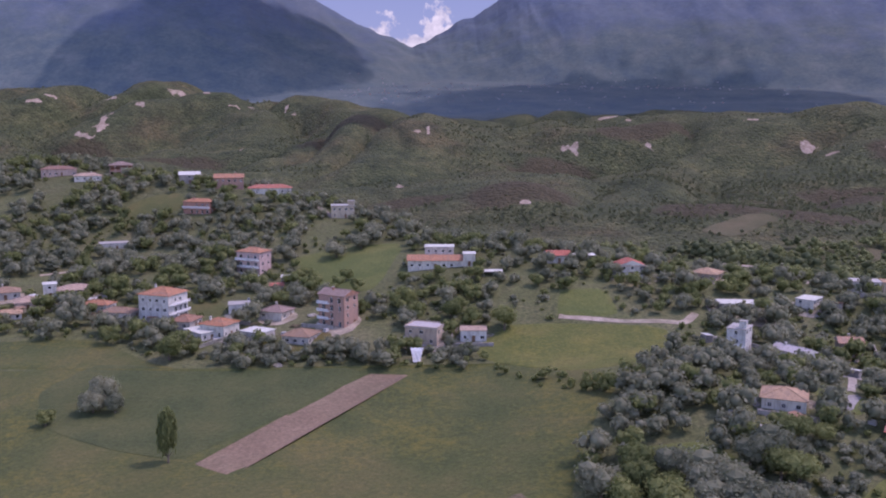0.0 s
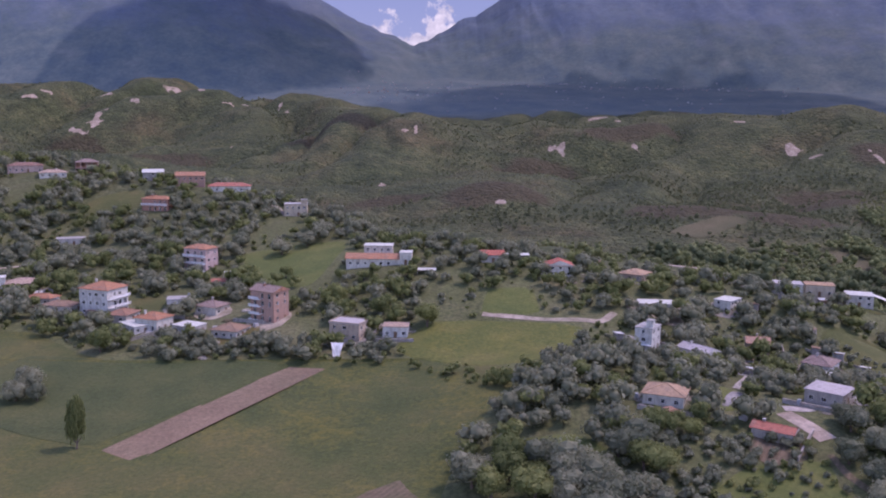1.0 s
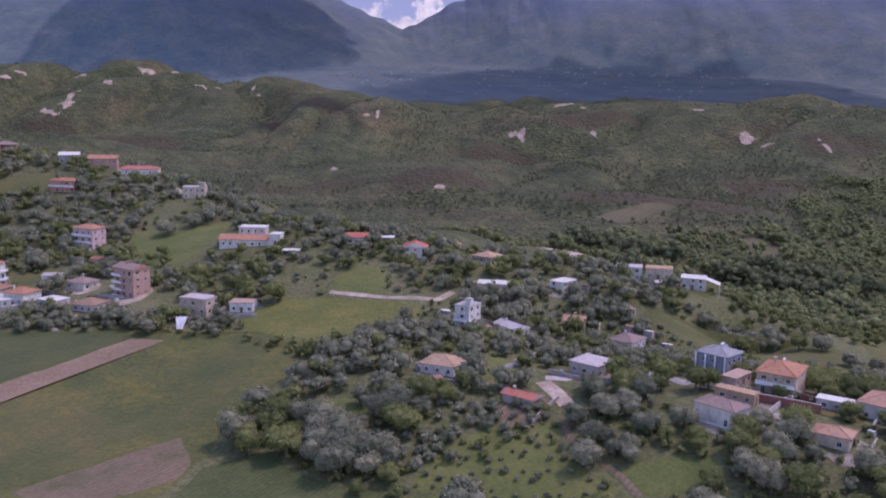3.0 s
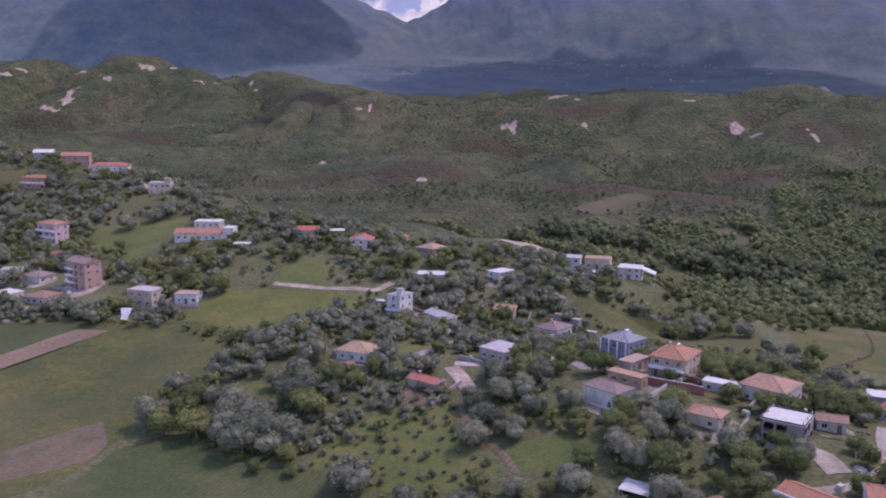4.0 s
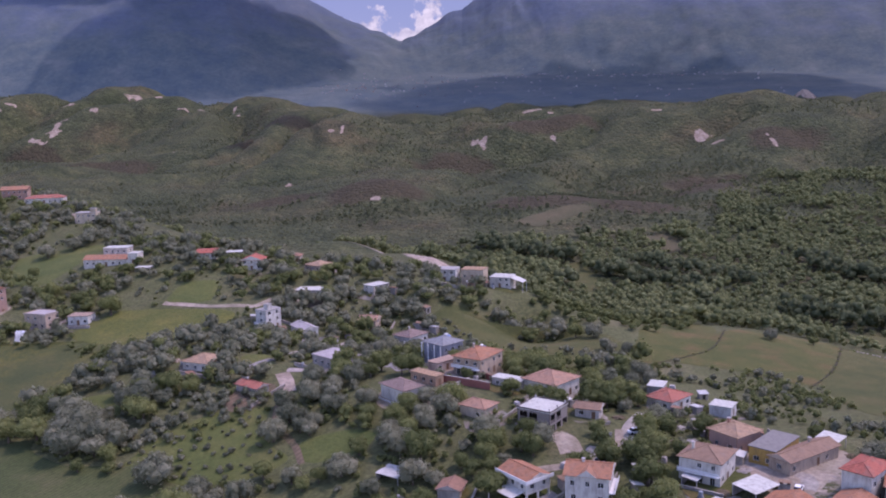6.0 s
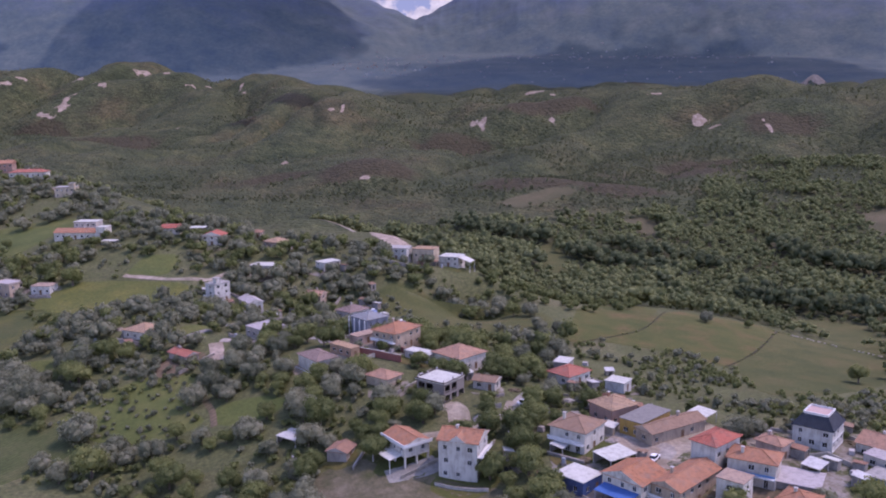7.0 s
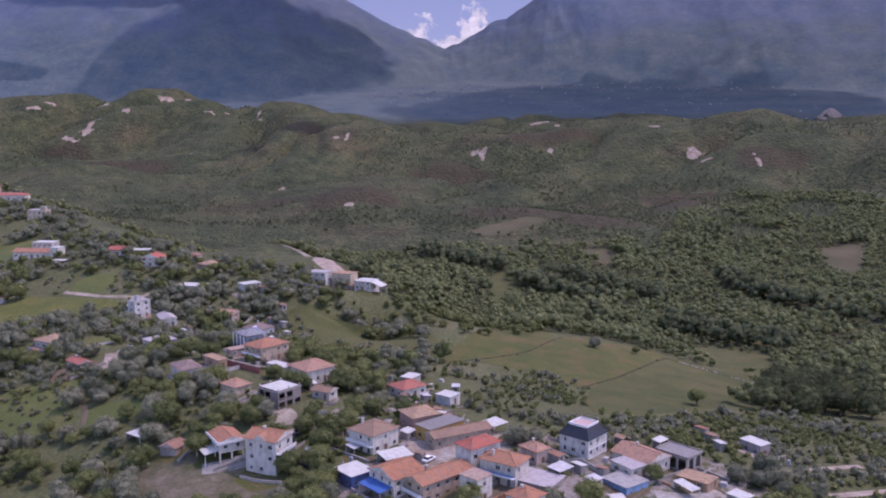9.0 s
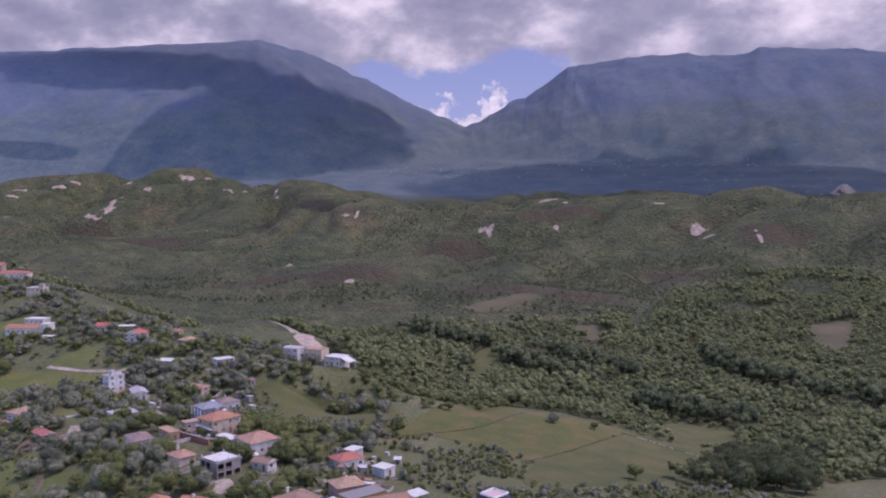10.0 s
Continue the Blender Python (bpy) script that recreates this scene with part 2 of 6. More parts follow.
def on_sheet(x, y):
    """The height of the ground's mesh, between its grid points."""
    i, j = np.searchsorted(FAR_X, x) - 1, np.searchsorted(FAR_Y, y) - 1
    u, v = (x - FAR_X[i]) / (FAR_X[i + 1] - FAR_X[i]), (y - FAR_Y[j]) / (FAR_Y[j + 1] - FAR_Y[j])
    a, b, c, d = (height(FAR_X[i + p], FAR_Y[j + q]) for p, q in ((0, 0), (1, 0), (0, 1), (1, 1)))
    return (a * (1 - u) + b * u) * (1 - v) + (c * (1 - u) + d * u) * v


def backdrop():
    m = Nodes("sky_with_clouds", 1)
    em = m.tree.nodes.new("ShaderNodeEmission")
    up = m.tree.nodes.new("ShaderNodeSeparateXYZ")
    m.link(m.place, up.inputs[0])
    blue = m.ramp(m.math("DIVIDE", up.outputs[2], 2200), (0.15, (0.170, 0.220, 0.305)), (0.5, (0.100, 0.150, 0.27)))
    puff = m.noise(700, 10, 0.58, (1, 1, 1.6))
    high = m.math("MULTIPLY", m.math("SUBTRACT", up.outputs[2], 690), 0.0010)
    cover = m.ramp(m.math("ADD", puff, high), (0.545, (0, 0, 0)), (0.62, (1, 1, 1)))
    white = m.ramp(m.noise(420, 9, 0.56, (1, 1, 1.7)), (0.34, (0.120, 0.140, 0.180)), (0.47, (0.160, 0.180, 0.215)), (0.55, (0.215, 0.235, 0.265)), (0.63, (0.29, 0.31, 0.33)), (0.72, (0.37, 0.385, 0.395)))
    sky_col = m.mix(cover, blue, white)
    # two small heaps of cloud behind the pass
    for az, z, reach in ((-5.9, 560, 300), (-2.2, 585, 330), (-3.6, 500, 260)):
        gap = m.tree.nodes.new("ShaderNodeVectorMath")
        gap.operation = "DISTANCE"
        gap.inputs[1].default_value = (CENTRE[0] + 4700 * math.sin(radians(az)), CENTRE[1] + 4700 * math.cos(radians(az)), z)
        m.link(m.place, gap.inputs[0])
        heap = m.math("ADD", m.math("DIVIDE", gap.outputs["Value"], -reach), m.math("MULTIPLY", m.noise(110, 7, 0.6), 1.3))
        sky_col = m.mix(m.ramp(heap, (0.34, (0, 0, 0)), (0.46, (1, 1, 1))), sky_col, m.ramp(m.noise(70, 6), (0.35, (0.22, 0.245, 0.285)), (0.6, (0.37, 0.39, 0.41))))
    m.link(sky_col, em.inputs[0])
    em.inputs[1].default_value = 0.78
    m.link(em.outputs[0], m.tree.nodes["Material Output"].inputs[0])
    bm = bmesh.new()
    rows = []
    for k in range(49):
        a = radians(-60 + k * 2.5)
        p = (CENTRE[0] + 4700 * math.sin(a), CENTRE[1] + 4700 * math.cos(a))
        rows.append((bm.verts.new((*p, 100)), bm.verts.new((*p, 2400))))
    for (a, b), (c, d) in zip(rows, rows[1:]):
        bm.faces.new((a, c, d, b))
    me = bpy.data.meshes.new("backdrop")
    bm.to_mesh(me)
    bm.free()
    me.materials.append(m.mat)
    ob = tagged(new("backdrop", me), "blue sky with grey and white clouds", "sky", kind="structure")
    ob.visible_shadow = False
    return ob


backdrop()


def cloud(name, x, y, z, rx, ry, rz, seed, label, turn=0, thick=0.58):
    """A broad lumpy cloud with a flat base."""
    bm = bmesh.new()
    bmesh.ops.create_icosphere(bm, subdivisions=5, radius=1)
    for v in bm.verts:
        n = noise.fractal(v.co * 2.2 + Vector((seed, 0, 0)), 0.9, 2.1, 5)
        v.co *= 1.25 + 0.3 * n
        v.co.z = max(v.co.z, -0.25 + 0.1 * n)
        v.co = Vector((v.co.x * rx, v.co.y * ry, v.co.z * rz))
    m = Nodes("cloud_vapour", 1)
    m.bsdf.inputs["Specular IOR Level"].default_value = 0
    m.own()
    reach = m.tree.nodes.new("ShaderNodeVectorMath")
    reach.operation = "MULTIPLY"
    reach.inputs[1].default_value = (1 / rx, 1 / ry, 0)
    m.link(m.place, reach.inputs[0])
    far = m.tree.nodes.new("ShaderNodeVectorMath")
    far.operation = "LENGTH"
    m.link(reach.outputs[0], far.inputs[0])
    # the vapour thins out towards the rim
    dense = m.math("ADD", far.outputs["Value"], m.math("MULTIPLY", m.math("SUBTRACT", m.noise(150, 7, 0.6), 0.5), 0.9))
    m.link(m.ramp(dense, (0.93, (thick, thick, thick)), (1.07, (0.0, 0.0, 0.0))), m.bsdf.inputs["Alpha"])
    ob = link_mesh(name, bm, m.done(m.ramp(m.noise(200, 5), (0.3, (0.75, 0.75, 0.77)), (0.7, (0.85, 0.85, 0.85)))), smooth=True)
    ob.matrix_world = pose(x, y, z, 0, 0, turn)
    return tagged(ob, label, "cloud", kind="structure")


# ---- building blocks ----
def link_mesh(name, bm, materials, parent=None, label="", smooth=False):
    me = bpy.data.meshes.new(name)
    bm.normal_update()
    bm.to_mesh(me)
    bm.free()
    for m in materials if isinstance(materials, (list, tuple)) else [materials]:
        me.materials.append(m)
    if smooth:
        me.polygons.foreach_set("use_smooth", np.ones(len(me.polygons), dtype=bool))
    ob = new(name, me)
    ob.parent = parent
    return tagged(ob, label) if label else ob


def part(name, bm, material, parent, label="", smooth=False):
    return link_mesh(name, bm, material, parent, label, smooth)


def empty(name, m):
    ob = new(name)
    ob.empty_display_size = 0.5
    ob.matrix_world = m
    return ob


def box(bm, x0, y0, z0, x1, y1, z1, bevel=0.0):
    made = bmesh.ops.create_cube(bm, size=1, matrix=Matrix.LocRotScale(((x0 + x1) / 2, (y0 + y1) / 2, (z0 + z1) / 2), None, (x1 - x0, y1 - y0, z1 - z0)))
    if bevel:
        edges = {e for v in made["verts"] for e in v.link_edges}
        bmesh.ops.bevel(bm, geom=list(edges), offset=bevel, segments=1, affect="EDGES")
    return bm


def boxed(*size, bevel=0.0):
    return box(bmesh.new(), *size, bevel=bevel)


def rod(bm, a, b, r0, r1=None, sides=6):
    a, b = Vector(a), Vector(b)
    d = b - a
    q = d.to_track_quat("Z", "Y")
    rings = []
    for p, r in ((a, r0), (b, r1 if r1 is not None else r0)):
        rings.append([bm.verts.new(p + q @ Vector((r * math.cos(k * math.tau / sides), r * math.sin(k * math.tau / sides), 0))) for k in range(sides)])
    for k in range(sides):
        bm.faces.new((rings[0][k], rings[0][(k + 1) % sides], rings[1][(k + 1) % sides], rings[1][k]))
    bm.faces.new(rings[1])
    bm.faces.new(rings[0][::-1])
    return bm


def inside(poly, x, y):
    x, y = np.asarray(x, float), np.asarray(y, float)
    res = np.zeros(x.shape, bool)
    n = len(poly)
    for i in range(n):
        (ax, ay), (bx, by) = poly[i], poly[(i + 1) % n]
        if ay == by:
            continue
        res ^= ((ay > y) != (by > y)) & (x < (bx - ax) * (y - ay) / (by - ay) + ax)
    return res


def smooth_line(points, spacing):
    """A curve through the points, sampled evenly enough."""
    pts = [Vector((*p, 0)) for p in points]
    pts = [pts[0] * 2 - pts[1]] + pts + [pts[-1] * 2 - pts[-2]]
    out = []
    for a, b, c, d in zip(pts, pts[1:], pts[2:], pts[3:]):
        n = max(2, int((c - b).length / spacing))
        for k in range(n):
            t = k / n
            out.append(0.5 * ((2 * b) + (c - a) * t + (2 * a - 5 * b + 4 * c - d) * t * t + (3 * b - a - 3 * c + d) * t ** 3))
    out.append(pts[-2])
    return out


def field(name, poly, material, label, lift=0.14, pace=2.0, wobble=1.2, turn=0.0, category="field", rounded=True):
    """A patch of ground with its own cover, laid over the slope in rows that run at turn degrees."""
    if rounded:
        loop = smooth_line(poly + poly[:1], 3.0)
        poly = [(p.x, p.y) for p in loop[:-1]]
    c, s = math.cos(radians(turn)), math.sin(radians(turn))
    flat = [(x * c + y * s, y * c - x * s) for x, y in poly]
    lo, hi = min(p[1] for p in flat), max(p[1] for p in flat)
    rows = []
    for v in np.linspace(lo + 0.05, hi - 0.05, max(4, int((hi - lo) / pace))):
        cuts = sorted(a[0] + (v - a[1]) * (b[0] - a[0]) / (b[1] - a[1]) for a, b in zip(flat, flat[1:] + flat[:1]) if (a[1] > v) != (b[1] > v))
        if len(cuts) >= 2:
            j0, j1 = wobble * float(fractal(v / 9, 3.3, 3, 51)), wobble * float(fractal(v / 9, 9.7, 3, 52))
            rows.append((cuts[0] + j0, cuts[-1] + j1, v))
    n = max(3, int(max(b - a for a, b, _ in rows) / pace))
    bm = bmesh.new()
    lines = []
    for a, b, v in rows:
        u = np.linspace(a, b, n)
        x, y = u * c - v * s, u * s + v * c
        rim = (np.arange(n) == 0) | (np.arange(n) == n - 1) | (v == rows[0][2]) | (v == rows[-1][2])
        lines.append([bm.verts.new(p) for p in zip(x, y, height(x, y) + np.where(rim, -0.12, lift))])
    for p, q in zip(lines, lines[1:]):
        for k in range(n - 1):
            bm.faces.new((p[k], p[k + 1], q[k + 1], q[k]))
    return tagged(link_mesh(name, bm, material, smooth=True), label, category, kind="structure")


def ribbon(name, points, width, material, label, lift=0.2, category="road"):
    line = smooth_line(points, 2.0)
    bm = bmesh.new()
    lines = []
    for i, p in enumerate(line):
        d = (line[min(i + 1, len(line) - 1)] - line[max(i - 1, 0)]).normalized()
        side = Vector((-d.y, d.x, 0))
        w = width / 2 * (1 + 0.35 * float(fractal(i / 5, width, 3, 61)))
        row = []
        for k in (-1, -0.5, 0, 0.5, 1):
            q = p + side * w * k
            row.append(bm.verts.new((q.x, q.y, float(height(q.x, q.y)) + lift - 0.1 * abs(k))))
        lines.append(row)
    for p, q in zip(lines, lines[1:]):
        for k in range(4):
            bm.faces.new((p[k], p[k + 1], q[k + 1], q[k]))
    return tagged(link_mesh(name, bm, material, smooth=True), label, category, kind="structure")


# ---- houses ----
WALLS = {"white": (0.560, 0.552, 0.536), "palewhite": (0.464, 0.448, 0.440), "bluewhite": (0.512, 0.520, 0.536), "pinkwhite": (0.464, 0.352, 0.368), "salmon": (0.368, 0.176, 0.136),
         "cream": (0.464, 0.400, 0.320), "beige": (0.384, 0.312, 0.256), "brick": (0.330, 0.150, 0.098), "darkbrick": (0.066, 0.054, 0.052), "greywall": (0.304, 0.288, 0.288),
         "bluewall": (0.216, 0.240, 0.320), "yellow": (0.400, 0.248, 0.040), "deepblue": (0.032, 0.080, 0.256), "skyblue": (0.160, 0.288, 0.528), "tanwall": (0.344, 0.224, 0.152), "pale_pink": (0.440, 0.336, 0.320), "palepink": (0.456, 0.360, 0.336)}
ROOFS = {"orange": (0.337, 0.142, 0.089), "red": (0.355, 0.103, 0.083), "tan": (0.348, 0.221, 0.157), "brown": (0.229, 0.139, 0.105), "redbrown": (0.249, 0.125, 0.095), "salmon": (0.353, 0.192, 0.148),
         "dusty": (0.356, 0.248, 0.222), "mauve": (0.204, 0.144, 0.151), "maroon": (0.172, 0.085, 0.078), "bluegrey": (0.199, 0.219, 0.279), "slate": (0.034, 0.039, 0.060)}
DECKS = {"concrete": (0.272, 0.256, 0.256), "lilac": (0.304, 0.272, 0.288), "oldgrey": (0.150, 0.140, 0.136), "whitesheet": (0.425, 0.420, 0.405), "greysheet": (0.384, 0.384, 0.400), "redsheet": (0.320, 0.096, 0.080)}
CACHE = {}


def paint(colour):
    if colour not in CACHE:
        m = Nodes("wall_" + colour, 0.9).own()
        base = tuple(c * k for c, k in zip(WALLS[colour], (0.84, 0.80, 0.71)))
        dirt = m.ramp(m.noise(1.3, 6, 0.72, (1, 1, 0.3)), (0.36, tuple(c * 0.55 for c in base)), (0.54, base), (0.75, tuple(min(0.85, c * 1.08) for c in base)))
        col = m.mix(m.math("MULTIPLY", m.random(), 0.15), dirt, (0.42, 0.37, 0.33))
        if "brick" in colour:
            courses = m.tree.nodes.new("ShaderNodeTexBrick")
            courses.inputs["Scale"].default_value = 2.2
            courses.inputs["Color1"].default_value, courses.inputs["Color2"].default_value = (*base, 1), (*[c * 0.8 for c in base], 1)
            courses.inputs["Mortar"].default_value = (0.36, 0.32, 0.29, 1)
            courses.inputs["Mortar Size"].default_value = 0.012
            m.link(m.place, courses.inputs["Vector"])
            col = m.mix(0.3, col, courses.outputs[0])
        m.bump(m.noise(0.25, 4), 0.02)
        CACHE[colour] = m.done(col)
    return CACHE[colour]


def roofing(colour):
    if "roof" + colour not in CACHE:
        tiles = colour in ROOFS
        base = tuple(c * k for c, k in zip(ROOFS[colour] if tiles else DECKS[colour], (0.94, 0.97, 0.82) if tiles else (0.96, 0.96, 0.88)))
        m = Nodes("roof_" + colour, 0.85 if tiles else 0.6).own()
        col = m.ramp(m.noise(1.1, 7, 0.76), (0.34, tuple(c * 0.52 for c in base)), (0.5, base), (0.72, tuple(min(0.86, c * 1.2) for c in base)))
        col = m.mix(m.ramp(m.noise(3.0, 5, 0.7), (0.50, (0, 0, 0)), (0.70, (0.65, 0.65, 0.65))), col, (0.16, 0.13, 0.11) if tiles and colour != "slate" else tuple(c * 0.7 for c in base))
        col = m.mix(m.math("MULTIPLY", m.random(), 0.22), col, base if colour == "slate" else (0.30, 0.20, 0.15) if tiles else (0.45, 0.42, 0.40))
        if tiles:
            rows = m.tree.nodes.new("ShaderNodeTexWave")
            rows.bands_direction = "DIAGONAL"
            rows.inputs["Scale"].default_value = 1.1
            rows.inputs["Distortion"].default_value = 1.5
            m.link(m.place, rows.inputs["Vector"])
            col = m.mix(0.18, col, rows.outputs[0], "MULTIPLY")
            m.bump(rows.outputs["Fac"], 0.06)
        else:
            m.bump(m.noise(0.8, 5), 0.03)
        CACHE["roof" + colour] = m.done(col)
    return CACHE["roof" + colour]


def plain(name, colour, rough=0.7, metal=0.0):
    if name not in CACHE:
        m = Nodes(name, rough, metal).own()
        CACHE[name] = m.done(m.ramp(m.noise(0.6, 4), (0.3, tuple(c * 0.8 for c in colour)), (0.7, colour)))
    return CACHE[name]


def glass():
    if "glass" not in CACHE:
        m = Nodes("window_glass", 0.08)
        m.bsdf.inputs["Transmission Weight"].default_value = 0.75
        m.bsdf.inputs["IOR"].default_value = 1.45
        CACHE["glass"] = m.done((0.10, 0.12, 0.14))
    return CACHE["glass"]


def facade(length, z0, z1, holes, depth=0.24):
    """A wall of that length with openings through it; its outer face lies on y = 0."""
    length, z0, z1 = round(length, 2), round(z0, 2), round(z1, 2)
    xs = sorted({-length / 2, length / 2, *[v for h in holes for v in (h[0], h[2])]})
    zs = sorted({z0, z1, *[v for h in holes for v in (h[1], h[3])]})
    bm = bmesh.new()
    grid = {}

    def vert(x, y, z):
        key = (round(x, 3), y, round(z, 3))
        if key not in grid:
            grid[key] = bm.verts.new((x, y, z))
        return grid[key]

    def quad(a, b, c, d):
        bm.faces.new((vert(*a), vert(*b), vert(*c), vert(*d)))

    for xa, xb in zip(xs, xs[1:]):
        for za, zb in zip(zs, zs[1:]):
            if any(h[0] - 1e-4 < (xa + xb) / 2 < h[2] and h[1] < (za + zb) / 2 < h[3] for h in holes):
                continue
            quad((xa, 0, za), (xb, 0, za), (xb, 0, zb), (xa, 0, zb))
            quad((xb, depth, za), (xa, depth, za), (xa, depth, zb), (xb, depth, zb))
    for a, b, c, d in [(-length / 2, z0, length / 2, z1)]:
        for za, zb in zip(zs, zs[1:]):
            quad((a, depth, za), (a, 0, za), (a, 0, zb), (a, depth, zb))
            quad((c, 0, za), (c, depth, za), (c, depth, zb), (c, 0, zb))
        for xa, xb in zip(xs, xs[1:]):
            quad((xa, 0, d), (xb, 0, d), (xb, depth, d), (xa, depth, d))
    for a, b, c, d in holes:
        za_list = [z for z in zs if b <= z <= d]
        for za, zb in zip(za_list, za_list[1:]):
            quad((a, 0, za), (a, depth, za), (a, depth, zb), (a, 0, zb))
            quad((c, depth, za), (c, 0, za), (c, 0, zb), (c, depth, zb))
        xa_list = [x for x in xs if a <= x <= c]
        for xa, xb in zip(xa_list, xa_list[1:]):
            quad((xa, depth, b), (xa, 0, b), (xb, 0, b), (xb, depth, b))
            quad((xa, 0, d), (xa, depth, d), (xb, depth, d), (xb, 0, d))
    return bm


FRAME_MESHES = {}


def window_meshes(w, h):
    """The frame with its crossbar, and the pane, centred on the opening's foot."""
    key = (round(w, 1), round(h, 1))
    if key not in FRAME_MESHES:
        t = 0.08
        f = facade(w, 0, h, [(-w / 2 + t, t, -0.03, h - t), (0.03, t, w / 2 - t, h - t)], 0.08)
        fm = bpy.data.meshes.new("window")
        f.to_mesh(fm)
        f.free()
        fm.materials.append(plain("window_frame", (0.62, 0.60, 0.58)))
        g = boxed(-w / 2 + t, 0.02, t, w / 2 - t, 0.035, h - t)
        gm = bpy.data.meshes.new("pane")
        g.to_mesh(gm)
        g.free()
        gm.materials.append(glass())
        FRAME_MESHES[key] = (fm, gm)
    return FRAME_MESHES[key]


def sheet_roof(points, top, thick):
    """A closed roof body: the outline at the eaves and the higher points, given as faces over both."""
    bm = bmesh.new()
    low = [bm.verts.new((x, y, z)) for x, y, z in points]
    up = [bm.verts.new((x, y, z + thick)) for x, y, z in points]
    n = len(points)
    bm.faces.new(low[::-1])
    for k in range(n):
        bm.faces.new((low[k], low[(k + 1) % n], up[(k + 1) % n], up[k]))
    high = [bm.verts.new(p) for p in top[0]]
    pick = up + high
    for f in top[1]:
        bm.faces.new([pick[k] for k in f])
    return bm


def ridge_bar(a, b):
    bm = bmesh.new()
    return rod(bm, a, b, 0.13, sides=6)


def house(x, y, z, turn, w, d, h, storeys, roof, tiles, wall, label, ridge="", balcony=0, balcony_right=0, pillars=False, loggia=False, half=False, columns=False, solar=False,
          tower=False, hut=False, awning=False, awning_left=False, blue=False, dormer=False, parapet=False, blue_awning=False, deck=False, near=True, category="house"):
    """A house whose near corner points along -x, -y; w runs along x and d along y; h is the height of its eaves."""
    w, d = round(w, 1) + 0.03, round(d, 1) + 0.03
    rnd = random.Random(int(x * 7 + y * 13))
    root = tagged(empty("house", pose(x, y, z, 0, 0, turn)), label, category, "village houses")
    skin, cover = paint(wall), roofing(tiles)
    foot = -3.2
    base = 2.7 if pillars else 0.0
    floor_h = (h - 0.2) / storeys
    t = 0.24
    sides = (("x", w, (0, -d / 2), 0), ("y", d - 2 * t, (w / 2, 0), 90), ("x", w, (0, d / 2), 180), ("y", d - 2 * t, (-w / 2, 0), 270))
    for k, (axis, length, at, face) in enumerate(sides):
        holes, doors = [], []
        seen = k in (0, 3)
        first = 1 if pillars else 0
        for s in range(first, storeys):
            n = max(1, int(length / (2.9 if seen else 4.5)))
            for c in range(n):
                cx = (c + 0.5) * length / n - length / 2 + rnd.uniform(-0.15, 0.15)
                big = loggia and seen
                tall = s < balcony and k == 3 or s < balcony_right and k == 0
                ww = min(length / n - 0.5, 2.3) if big else rnd.choice((1.0, 1.2, 1.4))
                z0 = s * floor_h + (0.25 if big or tall else 1.0)
                z1 = min(s * floor_h + (floor_h - 0.35 if big else 2.25), h - 0.25)
                if (s == 0 and c == n // 2 and k == 0) and not loggia:
                    z0, ww = 0.05, 1.1
                    doors.append((cx, z0, ww, z1 - z0))
                elif rnd.random() < 0.12 and not big:
                    continue
                if z1 - z0 < 0.5 or cx - ww / 2 < -length / 2 + 0.3 or cx + ww / 2 > length / 2 - 0.3:
                    if doors and doors[-1][0] == cx:
                        doors.pop()
                    continue
                holes.append((round(cx - ww / 2, 1), round(z0, 1), round(cx + ww / 2, 1), round(z1, 1)))
        m = pose(at[0], at[1], 0, 0, 0, face)
        body = part("wall", facade(length, foot if not pillars else base, h, holes), skin, root)
        body.matrix_local = m
        for a, b, c, e in holes:
            wide, tall = round(c - a, 1), round(e - b, 1)
            if loggia and seen:
                rail = part("railing", boxed(a, 0.06, b, c, 0.14, b + 0.7), skin, root)
                rail.matrix_local = m
                continue
            if any(abs((a + c) / 2 - q[0]) < 0.15 for q in doors) and b < 0.2:
                leaf = part("door", boxed(a, 0.08, b, c, 0.13, e), plain("door_wood", (0.16, 0.09, 0.05)), root, "dark wooden door")
                leaf.matrix_local = m
                continue
            fm, gm = window_meshes(wide, tall)
            win = new("window", fm)
            win.parent = root
            win.matrix_local = m @ pose((a + c) / 2, 0.09, b)
            win.scale = ((c - a) / wide, 1, (e - b) / tall)
            pane = new("pane", gm)
            pane.parent = win
    if pillars:
        for px in (-w / 2 + 0.25, 0, w / 2 - 0.25):
            for py in (-d / 2 + 0.25, 0, d / 2 - 0.25):
                part("pillar", boxed(px - 0.2, py - 0.2, foot, px + 0.2, py + 0.2, base - 0.002), skin, root)
        part("floor_slab", boxed(-w / 2 + t, -d / 2 + t, base - 0.003, w / 2 - t, d / 2 - t, base + 0.2), skin, root)
    # roof
    o = 0.5
    o = 0.3 if roof == "mansard" else o
    X, Y = w / 2 + o, d / 2 + o
    rim = [(-X, -Y, h), (X, -Y, h), (X, Y, h), (-X, Y, h)]
    bars = []
    if roof == "hip":
        rise = 0.36 * min(X, Y)
        g = max(0.0, X - Y)
        e = max(0.0, Y - X)
        if g > 0.4:
            hi = [(-g, 0, h + 0.14 + rise), (g, 0, h + 0.14 + rise)]
            faces = [(0, 1, 5, 4), (1, 2, 5), (2, 3, 4, 5), (3, 0, 4)]
            pairs = [(0, 4), (3, 4), (1, 5), (2, 5), (4, 5)]
        elif e > 0.4:
            hi = [(0, -e, h + 0.14 + rise), (0, e, h + 0.14 + rise)]
            faces = [(0, 1, 4), (1, 2, 5, 4), (2, 3, 5), (3, 0, 4, 5)]
